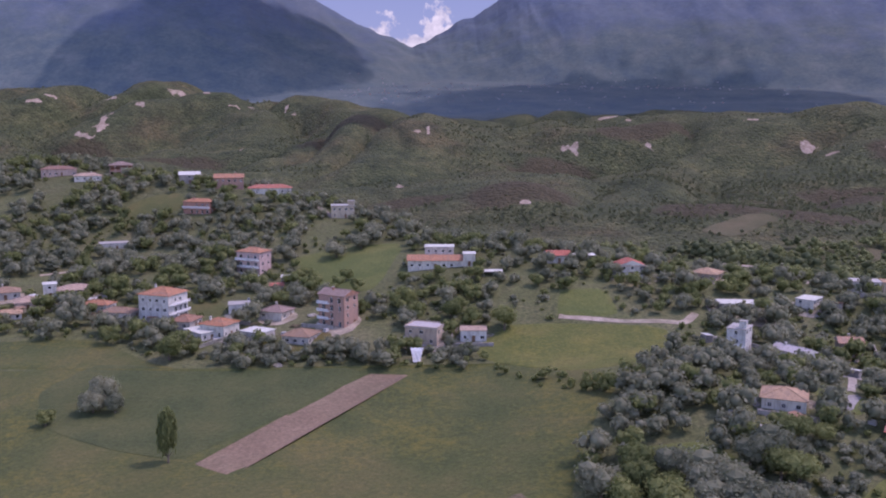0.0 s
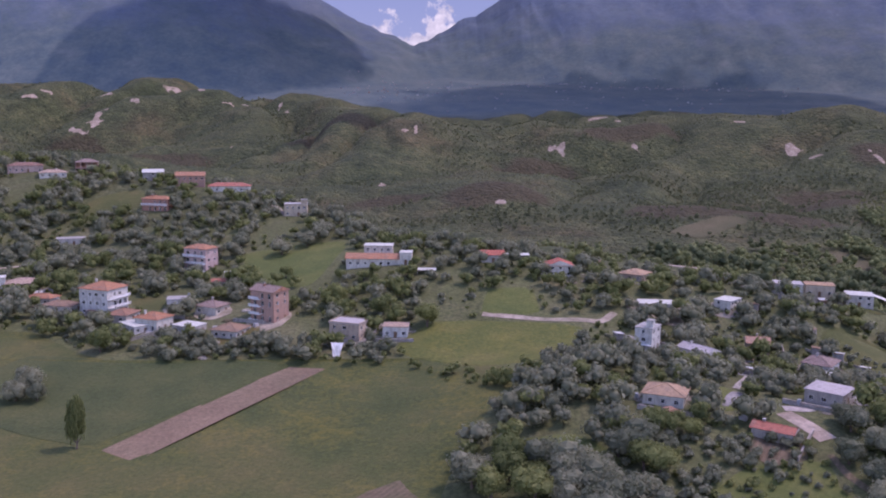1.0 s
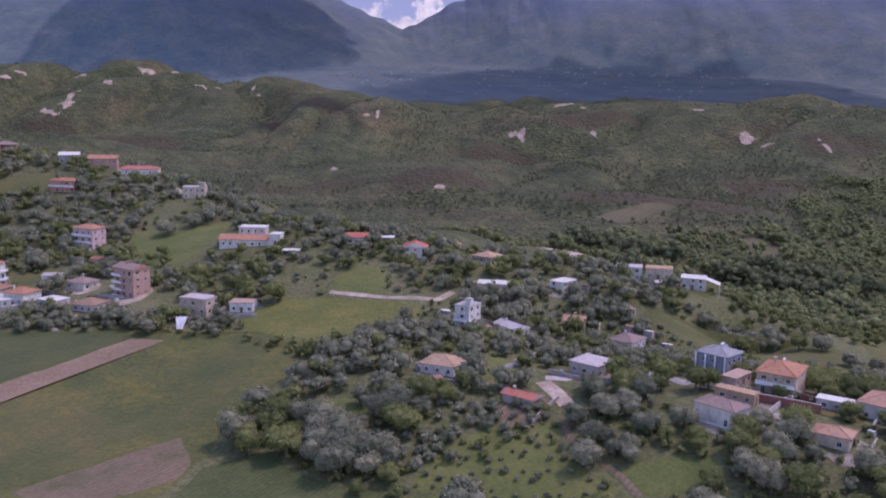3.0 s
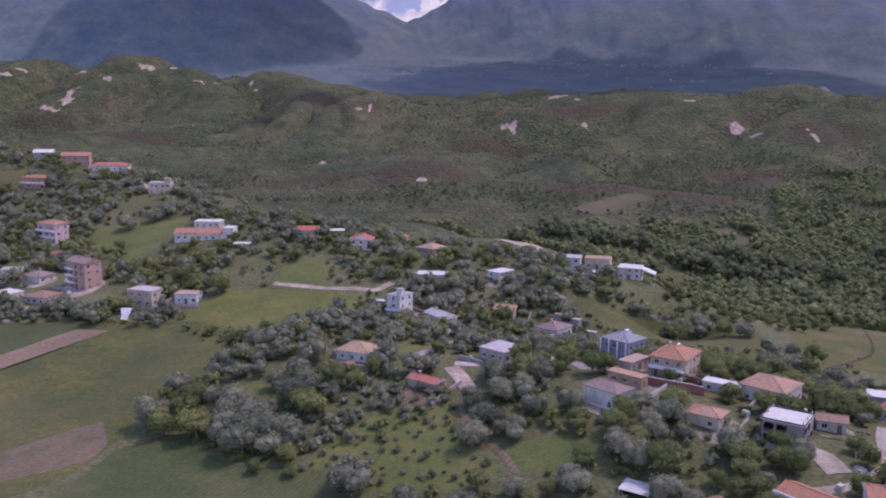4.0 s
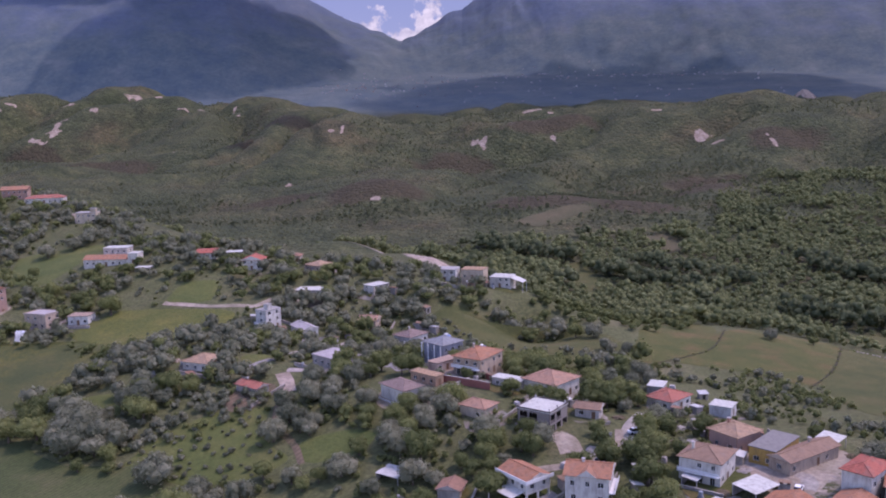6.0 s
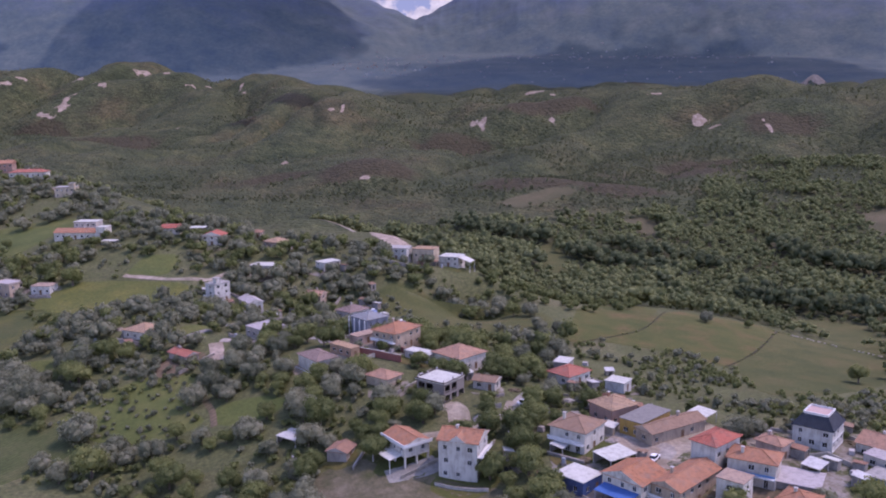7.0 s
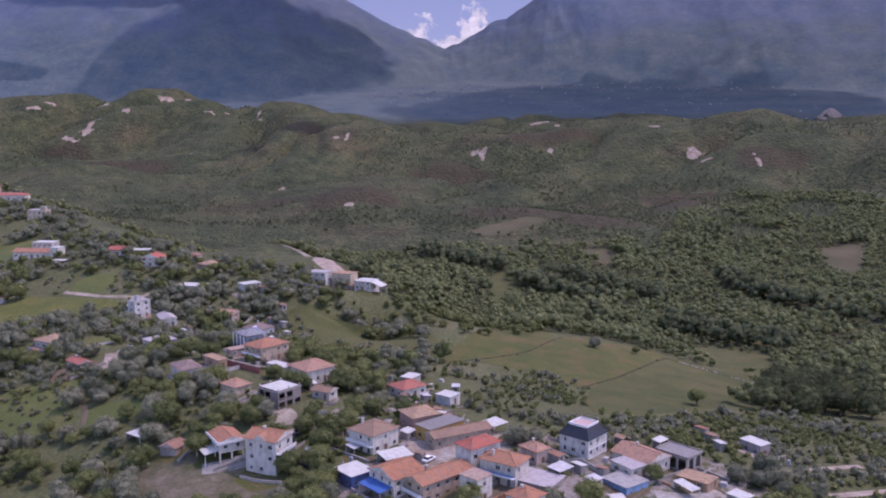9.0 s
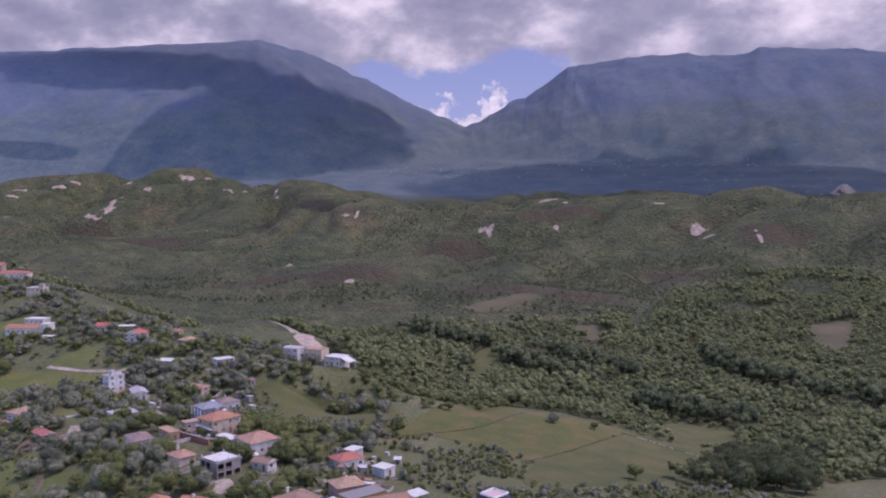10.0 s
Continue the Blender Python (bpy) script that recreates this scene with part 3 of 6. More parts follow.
            pairs = [(0, 4), (1, 4), (2, 5), (3, 5), (4, 5)]
        else:
            hi = [(0, 0, h + 0.14 + rise)]
            faces = [(0, 1, 4), (1, 2, 4), (2, 3, 4), (3, 0, 4)]
            pairs = [(k, 4) for k in range(4)]
        body = part("roof", sheet_roof(rim, (hi, faces), 0.14), cover, root)
        ends = [(a, b, c + 0.14) for a, b, c in rim] + hi
        bars = [(ends[a], ends[b]) for a, b in pairs]
    elif roof in ("gable", "shed"):
        along = ridge or ("u" if w >= d else "v")
        if along == "u":
            rise = 0.36 * Y
            hi = [(-X, 0, h + 0.14 + rise), (X, 0, h + 0.14 + rise)]
            faces = [(0, 1, 5, 4), (2, 3, 4, 5), (1, 2, 5), (3, 0, 4)]
        else:
            rise = 0.36 * X
            hi = [(0, -Y, h + 0.14 + rise), (0, Y, h + 0.14 + rise)]
            faces = [(1, 2, 5, 4), (3, 0, 4, 5), (0, 1, 4), (2, 3, 5)]
        bm = sheet_roof(rim, (hi, faces), 0.14)
        body = part("roof", bm, [cover, skin], root)
        for f in body.data.polygons:
            if abs(f.normal.z) < 0.2 and f.area > 1.5 and len(f.vertices) == 3:
                f.material_index = 1
        bars = [(hi[0], hi[1])]
        if roof == "shed":
            for q in ((-X - 0.1, -Y - 0.1, X + 0.1, -Y + 0.1), (-X - 0.1, -Y + 0.102, -X + 0.1, Y + 0.1)):
                part("parapet", boxed(q[0], q[1], h - 0.3, q[2], q[3], h + 0.5), plain("white_render", (0.58, 0.58, 0.57)), root)
    elif roof == "flat":
        bm = boxed(-w / 2 - 0.25, -d / 2 - 0.25, h + 0.002, w / 2 + 0.25, d / 2 + 0.25, h + 0.22, bevel=0.03)
        part("roof", bm, cover, root)
        if parapet or deck:
            for q in ((-w / 2 - 0.25, -d / 2 - 0.25, w / 2 + 0.25, -d / 2 - 0.05), (-w / 2 - 0.25, d / 2 + 0.05, w / 2 + 0.25, d / 2 + 0.25), (-w / 2 - 0.25, -d / 2 - 0.04, -w / 2 - 0.05, d / 2 + 0.04), (w / 2 + 0.05, -d / 2 - 0.04, w / 2 + 0.25, d / 2 + 0.04)):
                part("parapet", boxed(q[0], q[1], h + 0.222, q[2], q[3], h + 0.55), skin, root)
        if parapet:
            for k in range(6):
                px, py = (k % 3 - 1) * (w / 2 - 0.4), (k // 3 * 2 - 1) * (d / 2 - 0.4)
                part("column_stub", boxed(px - 0.15, py - 0.15, h + 0.223, px + 0.15, py + 0.15, h + 1.1), plain("raw_concrete", (0.40, 0.37, 0.35)), root)
    elif roof == "mansard":
        hi_z, inset = h + 2.9, 2.1
        a, b = X - inset, Y - inset
        hi = [(-a, -b, hi_z), (a, -b, hi_z), (a, b, hi_z), (-a, b, hi_z)]
        part("roof", sheet_roof(rim, (hi, [(0, 1, 5, 4), (1, 2, 6, 5), (2, 3, 7, 6), (3, 0, 4, 7), (4, 5, 6, 7)]), 0.14), cover, root)
        ends = [(p[0], p[1], p[2] + 0.14) for p in rim]
        bars = []
        trim = plain("white_render", (0.58, 0.58, 0.57))
        for p, q in zip(ends, hi):
            part("hip_trim", ridge_bar(p, q), cover, root)
        for q in ((-a - 0.1, -b - 0.1, a + 0.1, -b + 0.1), (-a - 0.1, b - 0.1, a + 0.1, b + 0.1), (-a - 0.1, -b + 0.102, -a + 0.1, b - 0.102), (a - 0.1, -b + 0.102, a + 0.1, b - 0.102)):
            part("parapet", boxed(q[0], q[1], hi_z - 0.1, q[2], q[3], hi_z + 0.45), trim, root)
        part("terrace", boxed(-a + 0.1, -b + 0.1, hi_z - 0.05, a - 0.1, b - 0.1, hi_z + 0.05), plain("terrace_tiles", (0.42, 0.30, 0.27)), root)
        part("cornice", boxed(-X + 0.2, -Y + 0.2, h - 0.35, X - 0.2, -Y + 0.25 + 0.2, h - 0.003), trim, root)
        for s in range(1, storeys):
            part("string_course", boxed(-w / 2, -d / 2 - 0.12, s * floor_h, w / 2, -d / 2 - 0.003, s * floor_h + 0.25), trim, root)
    if near:
        for a, b in bars:
            part("ridge", ridge_bar(a, b), cover, root)
    if roof in ("hip", "gable") and h > 2.9 and rnd.random() < 0.7:
        cx, cy = rnd.uniform(-0.25, 0.25) * w, rnd.uniform(0.1, 0.3) * d
        stack = part("chimney", boxed(cx - 0.3, cy - 0.3, h + 0.1, cx + 0.3, cy + 0.3, h + 0.36 * min(X, Y) + 0.7), skin, root)
        part("chimney_cap", boxed(cx - 0.4, cy - 0.4, h + 0.36 * min(X, Y) + 0.702, cx + 0.4, cy + 0.4, h + 0.36 * min(X, Y) + 0.82), plain("raw_concrete", (0.40, 0.37, 0.35)), stack)
    pale = plain("white_render", (0.58, 0.58, 0.57))
    rail_skin = plain("blue_rail", (0.10, 0.22, 0.42)) if blue else pale

    def gallery(side, s):
        lo = s * floor_h
        if side == "left":
            y0 = 0.05 * d if half else -d / 2
            b = part("balcony", boxed(-w / 2 - 1.3, y0, lo - 0.1, -w / 2 - 0.003, d / 2, lo + 0.08), pale, root)
            part("rail", boxed(-w / 2 - 1.3, y0, lo + 0.45, -w / 2 - 1.22, d / 2, lo + 0.95), rail_skin, b)
            posts = [(-w / 2 - 1.26, y0 + 0.06 + k * (d / 2 - y0 - 0.12) / 3) for k in range(4)]
        else:
            b = part("balcony", boxed(-w / 2, -d / 2 - 1.3, lo - 0.1, w / 2, -d / 2 - 0.003, lo + 0.08), pale, root)
            part("rail", boxed(-w / 2, -d / 2 - 1.3, lo + 0.45, w / 2, -d / 2 - 1.22, lo + 0.95), rail_skin, b)
            posts = [(-w / 2 + 0.06 + k * (w - 0.12) / 3, -d / 2 - 1.26) for k in range(4)]
        for px, py in posts:
            part("post", boxed(px - 0.05, py - 0.05, lo + 0.081, px + 0.05, py + 0.05, lo + 0.449), rail_skin, b)

    for s in range(balcony):
        gallery("left", s + (1 if storeys > 1 else 0) if balcony < storeys else s)
    for s in range(balcony_right):
        gallery("right", s + 1)
    if columns:
        for k in range(4):
            part("column", boxed(-w / 2 - 1.2, -d / 2 + k * (d - 0.3) / 3, foot, -w / 2 - 0.9, -d / 2 + 0.3 + k * (d - 0.3) / 3, h - 0.003), pale, root)
    if solar:
        panel = boxed(-0.9, -0.6, 0, 0.9, 0.6, 0.08)
        p = part("solar_panel", panel, plain("solar_glass", (0.16, 0.22, 0.36), 0.15), root, "blue solar water panel")
        p.matrix_local = pose(w * 0.18, -d * 0.1, h + 1.5, 38, 0, 0)
        drum = part("water_tank", rod(bmesh.new(), (w * 0.18 - 0.8, d * 0.02, h + 2.05), (w * 0.18 + 0.8, d * 0.02, h + 2.05), 0.28, sides=10), pale, root)
    if tower or hut:
        tw = 3.2 if tower else 2.2
        cx = w / 2 - tw / 2 if tower else -w / 5
        part("stair_tower", boxed(cx - tw / 2, -d / 2 + 0.3, h + 0.225, cx + tw / 2, -d / 2 + 0.3 + tw, h + 2.4), skin, root)
        part("tower_roof", boxed(cx - tw / 2 - 0.15, -d / 2 + 0.1, h + 2.402, cx + tw / 2 + 0.15, -d / 2 + 0.45 + tw, h + 2.55), cover, root)
    if awning or awning_left or blue_awning:
        if awning_left or blue_awning:
            bm = sheet_roof([(-w / 2 - 4.0, -d / 2 + 0.5, 2.9), (-w / 2 - 0.02, -d / 2 + 0.5, 3.4), (-w / 2 - 0.02, d / 2 - 0.5, 3.4), (-w / 2 - 4.0, d / 2 - 0.5, 2.9)], ([], [(0, 1, 2, 3)]), 0.08)
            posts = ((-w / 2 - 3.8, -d / 2 + 0.8), (-w / 2 - 3.8, d / 2 - 0.8))
        else:
            bm = sheet_roof([(w / 2 + 0.27, -d / 2, h), (w / 2 + 6, -d / 2, h - 2.0), (w / 2 + 6, d / 4, h - 2.0), (w / 2 + 0.27, d / 4, h)], ([], [(0, 1, 2, 3)]), 0.08)
            posts = ((w / 2 + 5.8, -d / 2 + 0.2), (w / 2 + 5.8, d / 4 - 0.2))
        part("awning", bm, plain("blue_sheet", (0.04, 0.11, 0.30)) if blue_awning else roofing("whitesheet"), root)
        for px, py in posts:
            part("awning_post", boxed(px - 0.06, py - 0.06, foot, px + 0.06, py + 0.06, 2.85), pale, root)
    if dormer:
        bm = bmesh.new()
        v = [bm.verts.new(p) for p in ((-w / 2 - 0.6, -2.2, h + 0.1), (-w / 2 - 0.6, 2.2, h + 0.1), (-w / 2 - 0.6, 0, h + 1.7), (0, -2.2, h + 0.1), (0, 2.2, h + 0.1), (0, 0, h + 1.7))]
        for f in ((0, 2, 1), (3, 4, 5), (0, 3, 5, 2), (1, 2, 5, 4), (0, 1, 4, 3)):
            bm.faces.new([v[k] for k in f])
        g = part("front_gable", bm, [cover, skin], root)
        g.data.polygons[0].material_index = 1
    return root


def canopy(x, y, z, turn, w, d, h, tiles, label):
    root = tagged(empty("canopy", pose(x, y, z, 0, 0, turn)), label, "canopy", "sheet canopies")
    part("sheet", sheet_roof([(-w / 2, -d / 2, h - 0.2), (w / 2, -d / 2, h - 0.1), (w / 2, d / 2, h + 0.2), (-w / 2, d / 2, h + 0.1)], ([], [(0, 1, 2, 3)]), 0.07), roofing(tiles), root)
    for px in (-w / 2 + 0.2, w / 2 - 0.2):
        for py in (-d / 2 + 0.2, d / 2 - 0.2):
            part("post", boxed(px - 0.07, py - 0.07, -2.5, px + 0.07, py + 0.07, h - 0.18), plain("raw_concrete", (0.40, 0.37, 0.35)), root)
    part("back_wall", boxed(-w / 2 + 0.3, d / 2 - 0.35, -2.5, w / 2 - 0.3, d / 2 - 0.2, h - 0.1), paint("greywall"), root)
    return root


# unseen clouds above the view, placed for the shadows they cast on mountains and hills
cloud("cloud", -330, 3450, 1180, 580, 450, 110, 1.0, "broad grey cloud over the western mountain", 20, 0.72)
cloud("cloud", -1290, 3710, 1180, 690, 215, 110, 3.0, "long grey cloud along the western crest", 3, 0.75)
cloud("cloud", 1230, 2830, 1180, 780, 715, 110, 5.0, "wide grey cloud over the foot of the range", 0, 0.72)
cloud("cloud", -1170, 3090, 1180, 210, 50, 50, 9.0, "small grey cloud over the western spur", 8, 0.8)
cloud("cloud", 503, 1549, 1180, 80, 40, 40, 12.0, "small grey cloud over the scrub hills", 10, 0.7)


# ---- fields, lanes and yards ----
def crop(name, low, mid, high, fleck=None, rows=0.0, turn=0.0, patch=14.0):
    m = Nodes(name, 0.95)
    col = m.ramp(m.noise(patch, 5, 0.6), (0.32, low), (0.5, mid), (0.68, high))
    col = m.mix(0.6, col, m.ramp(m.noise(1.1, 6, 0.78), (0.34, (0.42, 0.45, 0.42)), (0.64, (1.2, 1.15, 1.12))), "MULTIPLY")
    col = m.mix(0.5, col, m.ramp(m.noise(60, 6, 0.7), (0.36, (0.72, 0.82, 0.72)), (0.62, (1.2, 1.08, 1.1))), "MULTIPLY")
    if fleck:
        col = m.mix(m.ramp(m.math("MULTIPLY", m.noise(22, 3), m.noise(2.2, 5, 0.7)), (0.24, (0, 0, 0)), (0.42, (0.24, 0.24, 0.24))), col, fleck)
    if rows:
        w = m.tree.nodes.new("ShaderNodeTexWave")
        w.inputs["Scale"].default_value = 0.314 / rows
        w.inputs["Distortion"].default_value = 2.5
        w.inputs["Detail"].default_value = 3
        mp = m.tree.nodes.new("ShaderNodeMapping")
        mp.inputs["Rotation"].default_value = (0, 0, radians(turn))
        m.link(m.place, mp.inputs["Vector"])
        m.link(mp.outputs[0], w.inputs["Vector"])
        col = m.mix(0.35, col, m.ramp(w.outputs["Fac"], (0.2, (0.55, 0.6, 0.5)), (0.8, (1.15, 1.1, 1.1))), "MULTIPLY")
        m.bump(w.outputs["Fac"], 0.05)
    else:
        m.bump(m.noise(1.2, 5, 0.7), 0.3)
    return m.done(col)


PLOUGHED = crop("ploughed_soil", (0.150, 0.106, 0.073), (0.172, 0.123, 0.084), (0.195, 0.143, 0.100))
WILD_GRASS = crop("wild_grass", (0.046, 0.059, 0.019), (0.060, 0.070, 0.022), (0.082, 0.080, 0.028), (0.21, 0.155, 0.02), patch=30)
WHEAT = crop("young_wheat", (0.042, 0.056, 0.020), (0.053, 0.065, 0.023), (0.068, 0.075, 0.027))
YELLOW_GRASS = crop("flowering_grass", (0.062, 0.078, 0.019), (0.082, 0.093, 0.023), (0.108, 0.106, 0.031), (0.22, 0.17, 0.03))
HAY = crop("dry_hay", (0.055, 0.069, 0.018), (0.076, 0.080, 0.022), (0.118, 0.086, 0.035))
PASTURE = crop("pasture", (0.054, 0.064, 0.020), (0.070, 0.076, 0.024), (0.094, 0.084, 0.032))
DRY_GRASS = crop("dry_saddle_grass", (0.060, 0.058, 0.028), (0.078, 0.072, 0.036), (0.100, 0.086, 0.050), patch=25)
MEADOW = crop("lush_meadow", (0.062, 0.082, 0.022), (0.080, 0.097, 0.026), (0.102, 0.108, 0.034))
TILLED = crop("tilled_earth", (0.100, 0.078, 0.050), (0.128, 0.098, 0.065), (0.072, 0.074, 0.034), None, 1.5, 35)
ROWS = crop("vegetable_rows", (0.044, 0.060, 0.020), (0.056, 0.071, 0.024), (0.080, 0.084, 0.036), None, 1.2, 30)
DUST = crop("pale_track", (0.20, 0.165, 0.125), (0.27, 0.225, 0.18), (0.35, 0.30, 0.25), patch=5)
ASPHALT = crop("worn_asphalt", (0.16, 0.15, 0.145), (0.21, 0.20, 0.195), (0.27, 0.255, 0.245), patch=5)
DUST_WEEDS = crop("weedy_earth", (0.056, 0.062, 0.024), (0.098, 0.088, 0.052), (0.160, 0.134, 0.095), patch=6)
DITCH = crop("weedy_ditch", (0.026, 0.028, 0.012), (0.038, 0.036, 0.016), (0.060, 0.050, 0.026), patch=4)
STONE = crop("pale_stone", (0.22, 0.20, 0.18), (0.29, 0.265, 0.24), (0.37, 0.345, 0.32), patch=3)


def built_ground():
    """Dust, cracked concrete and weeds between the houses."""
    m = Nodes("built_up_ground", 0.95)
    col = m.ramp(m.noise(5, 6, 0.7), (0.34, (0.115, 0.095, 0.072)), (0.48, (0.19, 0.165, 0.135)), (0.62, (0.25, 0.23, 0.205)))
    weeds = m.ramp(m.noise(7, 6, 0.72, (1, 1, 1, 30)), (0.46, (0, 0, 0)), (0.54, (1, 1, 1)))
    col = m.mix(weeds, col, m.ramp(m.noise(1.2, 5, 0.75), (0.35, (0.040, 0.050, 0.018)), (0.65, (0.105, 0.105, 0.045))))
    col = m.mix(0.5, col, m.ramp(m.noise(0.7, 5, 0.75), (0.35, (0.5, 0.5, 0.5)), (0.65, (1.15, 1.15, 1.15))), "MULTIPLY")
    m.bump(m.noise(0.9, 5, 0.75), 0.25)
    return m.done(col)


BUILT = built_ground()
OPEN_LAND = []


def open_field(name, poly, *rest, **more):
    OPEN_LAND.append(poly)
    return field(name, poly, *rest, **more)


open_field("field_1", [(-230, 285), (-150, 291), (-123, 294), (-92, 273), (-68, 265), (-39, 264), (-8, 263), (11, 268), (30, 266), (48, 252), (50, 238), (40, 215), (30, 185), (20, 150), (-20, 110), (-120, 100), (-230, 180)], WILD_GRASS, "wide green field dotted with yellow flowers", lift=0.08)
open_field("field_2", [(-66, 210), (-25, 263), (-64, 264), (-87, 269), (-110, 272), (-120, 250), (-110, 230), (-92, 219), (-80, 214)], WHEAT, "dark green field of young wheat", lift=0.22, wobble=4.0)
open_field("field_3", [(-64, 208), (-52, 200), (-34, 227), (-8, 262), (-23, 264), (-37, 247)], PLOUGHED, "reddish brown strip of ploughed soil", lift=0.20, wobble=0.8, turn=54, rounded=False)
open_field("field_4", [(24, 298), (52, 295), (77, 288), (70, 265), (47, 254), (31, 260), (14, 270), (10, 282)], YELLOW_GRASS, "yellow-green flowering meadow below the grove")
open_field("field_5", [(43, 321), (59, 322), (63, 305), (59, 300), (41, 302)], MEADOW, "small green clearing among olive trees")
open_field("field_6", [(-68, 385), (-47, 390), (-20, 393), (-20, 366), (-29, 333), (-51, 346)], MEADOW, "bright green hillside meadow")
open_field("field_7", [(-171, 453), (-162, 468), (-144, 476), (-137, 455), (-156, 447)], PASTURE, "sloping green pasture on the hill")
open_field("field_8", [(-100, 334), (-85, 335), (-82, 318), (-95, 323)], PASTURE, "small garden lawn beside the tall white house")
open_field("field_9", [(231, 245), (242, 281), (255, 330), (275, 345), (288, 328), (272, 283), (251, 254)], HAY, "dry yellow hay meadow at the woodland edge")
open_field("field_10", [(251, 252), (291, 322), (317, 329), (342, 320), (298, 235), (276, 245)], HAY, "brownish hay field crossed by a footpath")
open_field("field_11", [(298, 235), (342, 320), (365, 314), (382, 300), (351, 226), (303, 185), (293, 199)], PASTURE, "green pasture below the village")
open_field("field_12", [(357, 350), (366, 386), (380, 398), (406, 382), (396, 326), (375, 308)], PASTURE, "narrow pasture between hedges", wobble=4.0)
open_field("field_13", [(532, 704), (579, 716), (533, 606), (521, 629)], DRY_GRASS, "pale dry field beyond the woods", wobble=8.0)
open_field("field_14", [(155, 286), (171, 298), (197, 287), (226, 290), (240, 262), (240, 250), (223, 236), (202, 232), (180, 247), (170, 265)], PASTURE, "grassy slope with scattered bushes")
open_field("field_15", [(28, 168), (44, 176), (51, 166), (72, 156), (88, 157), (92, 142), (66, 118), (24, 132)], ROWS, "vegetable plot with green rows", wobble=3.0)
open_field("field_16", [(-14, 156), (-5, 166), (6, 177), (16, 187), (23, 180), (26, 173), (25, 165), (18, 157), (2, 147)], TILLED, "tilled brown plot with weedy furrows", lift=0.2, turn=35, wobble=4.5)
ORCHARD = [(77, 158), (83, 169), (92, 177), (102, 182), (114, 181), (116, 170), (121, 160), (127, 153), (112, 146), (95, 149)]
field("field_17", ORCHARD, MEADOW, "sunny orchard grass with young trees", wobble=3.0)
YOUNG_GROVE = [(71, 163), (76, 176), (84, 186), (97, 195), (110, 190), (114, 182), (102, 182), (92, 177), (83, 169), (77, 158)]
open_field("field_18", [(212, 722), (242, 748), (275, 766), (292, 752), (262, 724), (234, 703)], DRY_GRASS, "pale grassy saddle below the brown heath", lift=0.5, wobble=9.0)
open_field("field_19", [(45, 200), (62, 197), (70, 184), (54, 184)], MEADOW, "small grassy opening in the olive grove", wobble=2.5)
open_field("field_20", [(87, 201), (92, 206), (103, 205), (110, 214), (104, 226), (95, 222), (97, 212)], MEADOW, "garden grass beside the tan-roofed bungalow")
open_field("field_21", [(85, 176), (89, 184), (95, 190), (98, 188), (94, 180), (88, 172)], ROWS, "narrow strip of planted rows in the grove", wobble=0.5)
open_field("field_22", [(126, 160), (138, 163), (150, 158), (146, 150), (132, 149)], MEADOW, "grassy terrace below the gardens", wobble=2.5)
open_field("field_23", [(238, 548), (254, 580), (266, 521), (250, 470)], PASTURE, "grassy gap in the valley woods", wobble=6.0)
open_field("field_24", [(317, 671), (340, 686), (358, 655), (338, 631)], DRY_GRASS, "pale clearing above the valley woods", lift=0.5, wobble=6.0)
field("yard_1", [(99, 208), (102, 215), (106, 220), (109, 218), (104, 211), (101, 207)], ASPHALT, "grey paved yard beside the grove", lift=0.3, pace=1.0, wobble=0.3, category="yard")
LANES = []
# open ground before the tall white house, and the terraced garden below the red wall
OPEN_LAND.append([(272, 114), (294, 112), (300, 122), (282, 130), (274, 124)])
OPEN_LAND.append([(158, 178), (168, 187), (186, 179), (181, 167), (165, 169)])


def lane(name, points, width, *rest, **more):
    LANES.append((points, width))
    return ribbon(name, points, width, *rest, **more)


lane("road_1", [(41, 302), (52, 299), (63, 296), (76, 295), (83, 294), (89, 301)], 3, DUST, "pale gravel road between meadow and olive grove", category="road", lift=0.2)
lane("road_2", [(50, 520), (64, 516), (78, 510), (100, 500), (118, 487), (138, 445), (151, 401), (168, 381), (178, 372)], 12, DUST, "pale dirt road cut into the ridge")
OPEN_LAND.append([(52, 526), (40, 492), (68, 458), (98, 440), (116, 418), (140, 392), (158, 370), (180, 366), (178, 384), (160, 410), (146, 450), (126, 496)])
lane("road_3", [(89, 282), (102, 263), (113, 255), (126, 247), (144, 222), (154, 199)], 4.6, ASPHALT, "grey village street winding down the spur", category="road", lift=0.2)
lane("road_4", [(115, 207), (123, 207), (135, 216), (142, 222), (147, 205)], 3.5, STONE, "stone-paved lane between houses", category="road", lift=0.2)
lane("road_5", [(117, 183), (118, 174), (122, 166), (127, 158), (130, 150)], 1.8, TILLED, "dusty path through the olive grove", category="road", lift=0.2)
lane("road_6", [(205, 136), (213, 143), (217, 155), (223, 167)], 3.5, STONE, "pale concrete lane climbing between gardens", category="road", lift=0.2)
lane("yard_2", [(196, 149), (199, 146), (200, 139)], 6, DUST, "bare earth yard below the unfinished house", category="yard", lift=0.2)
lane("yard_3", [(183, 116), (191, 119), (195, 122)], 7, ASPHALT, "concrete drive beside the tall house", category="yard", lift=0.2)
lane("road_7", [(343, 130), (352, 136), (362, 142), (370, 146)], 2.6, DUST, "pale dirt track through rough grass", category="road", lift=0.2)
lane("road_8", [(238, 132), (246, 128), (251, 122), (249, 116)], 4.5, STONE, "concrete street between the lower houses", category="road", lift=0.2)
lane("road_9", [(322, 110), (314, 105), (305, 104)], 4.5, STONE, "pale village street at the lower end", category="road", lift=0.2)
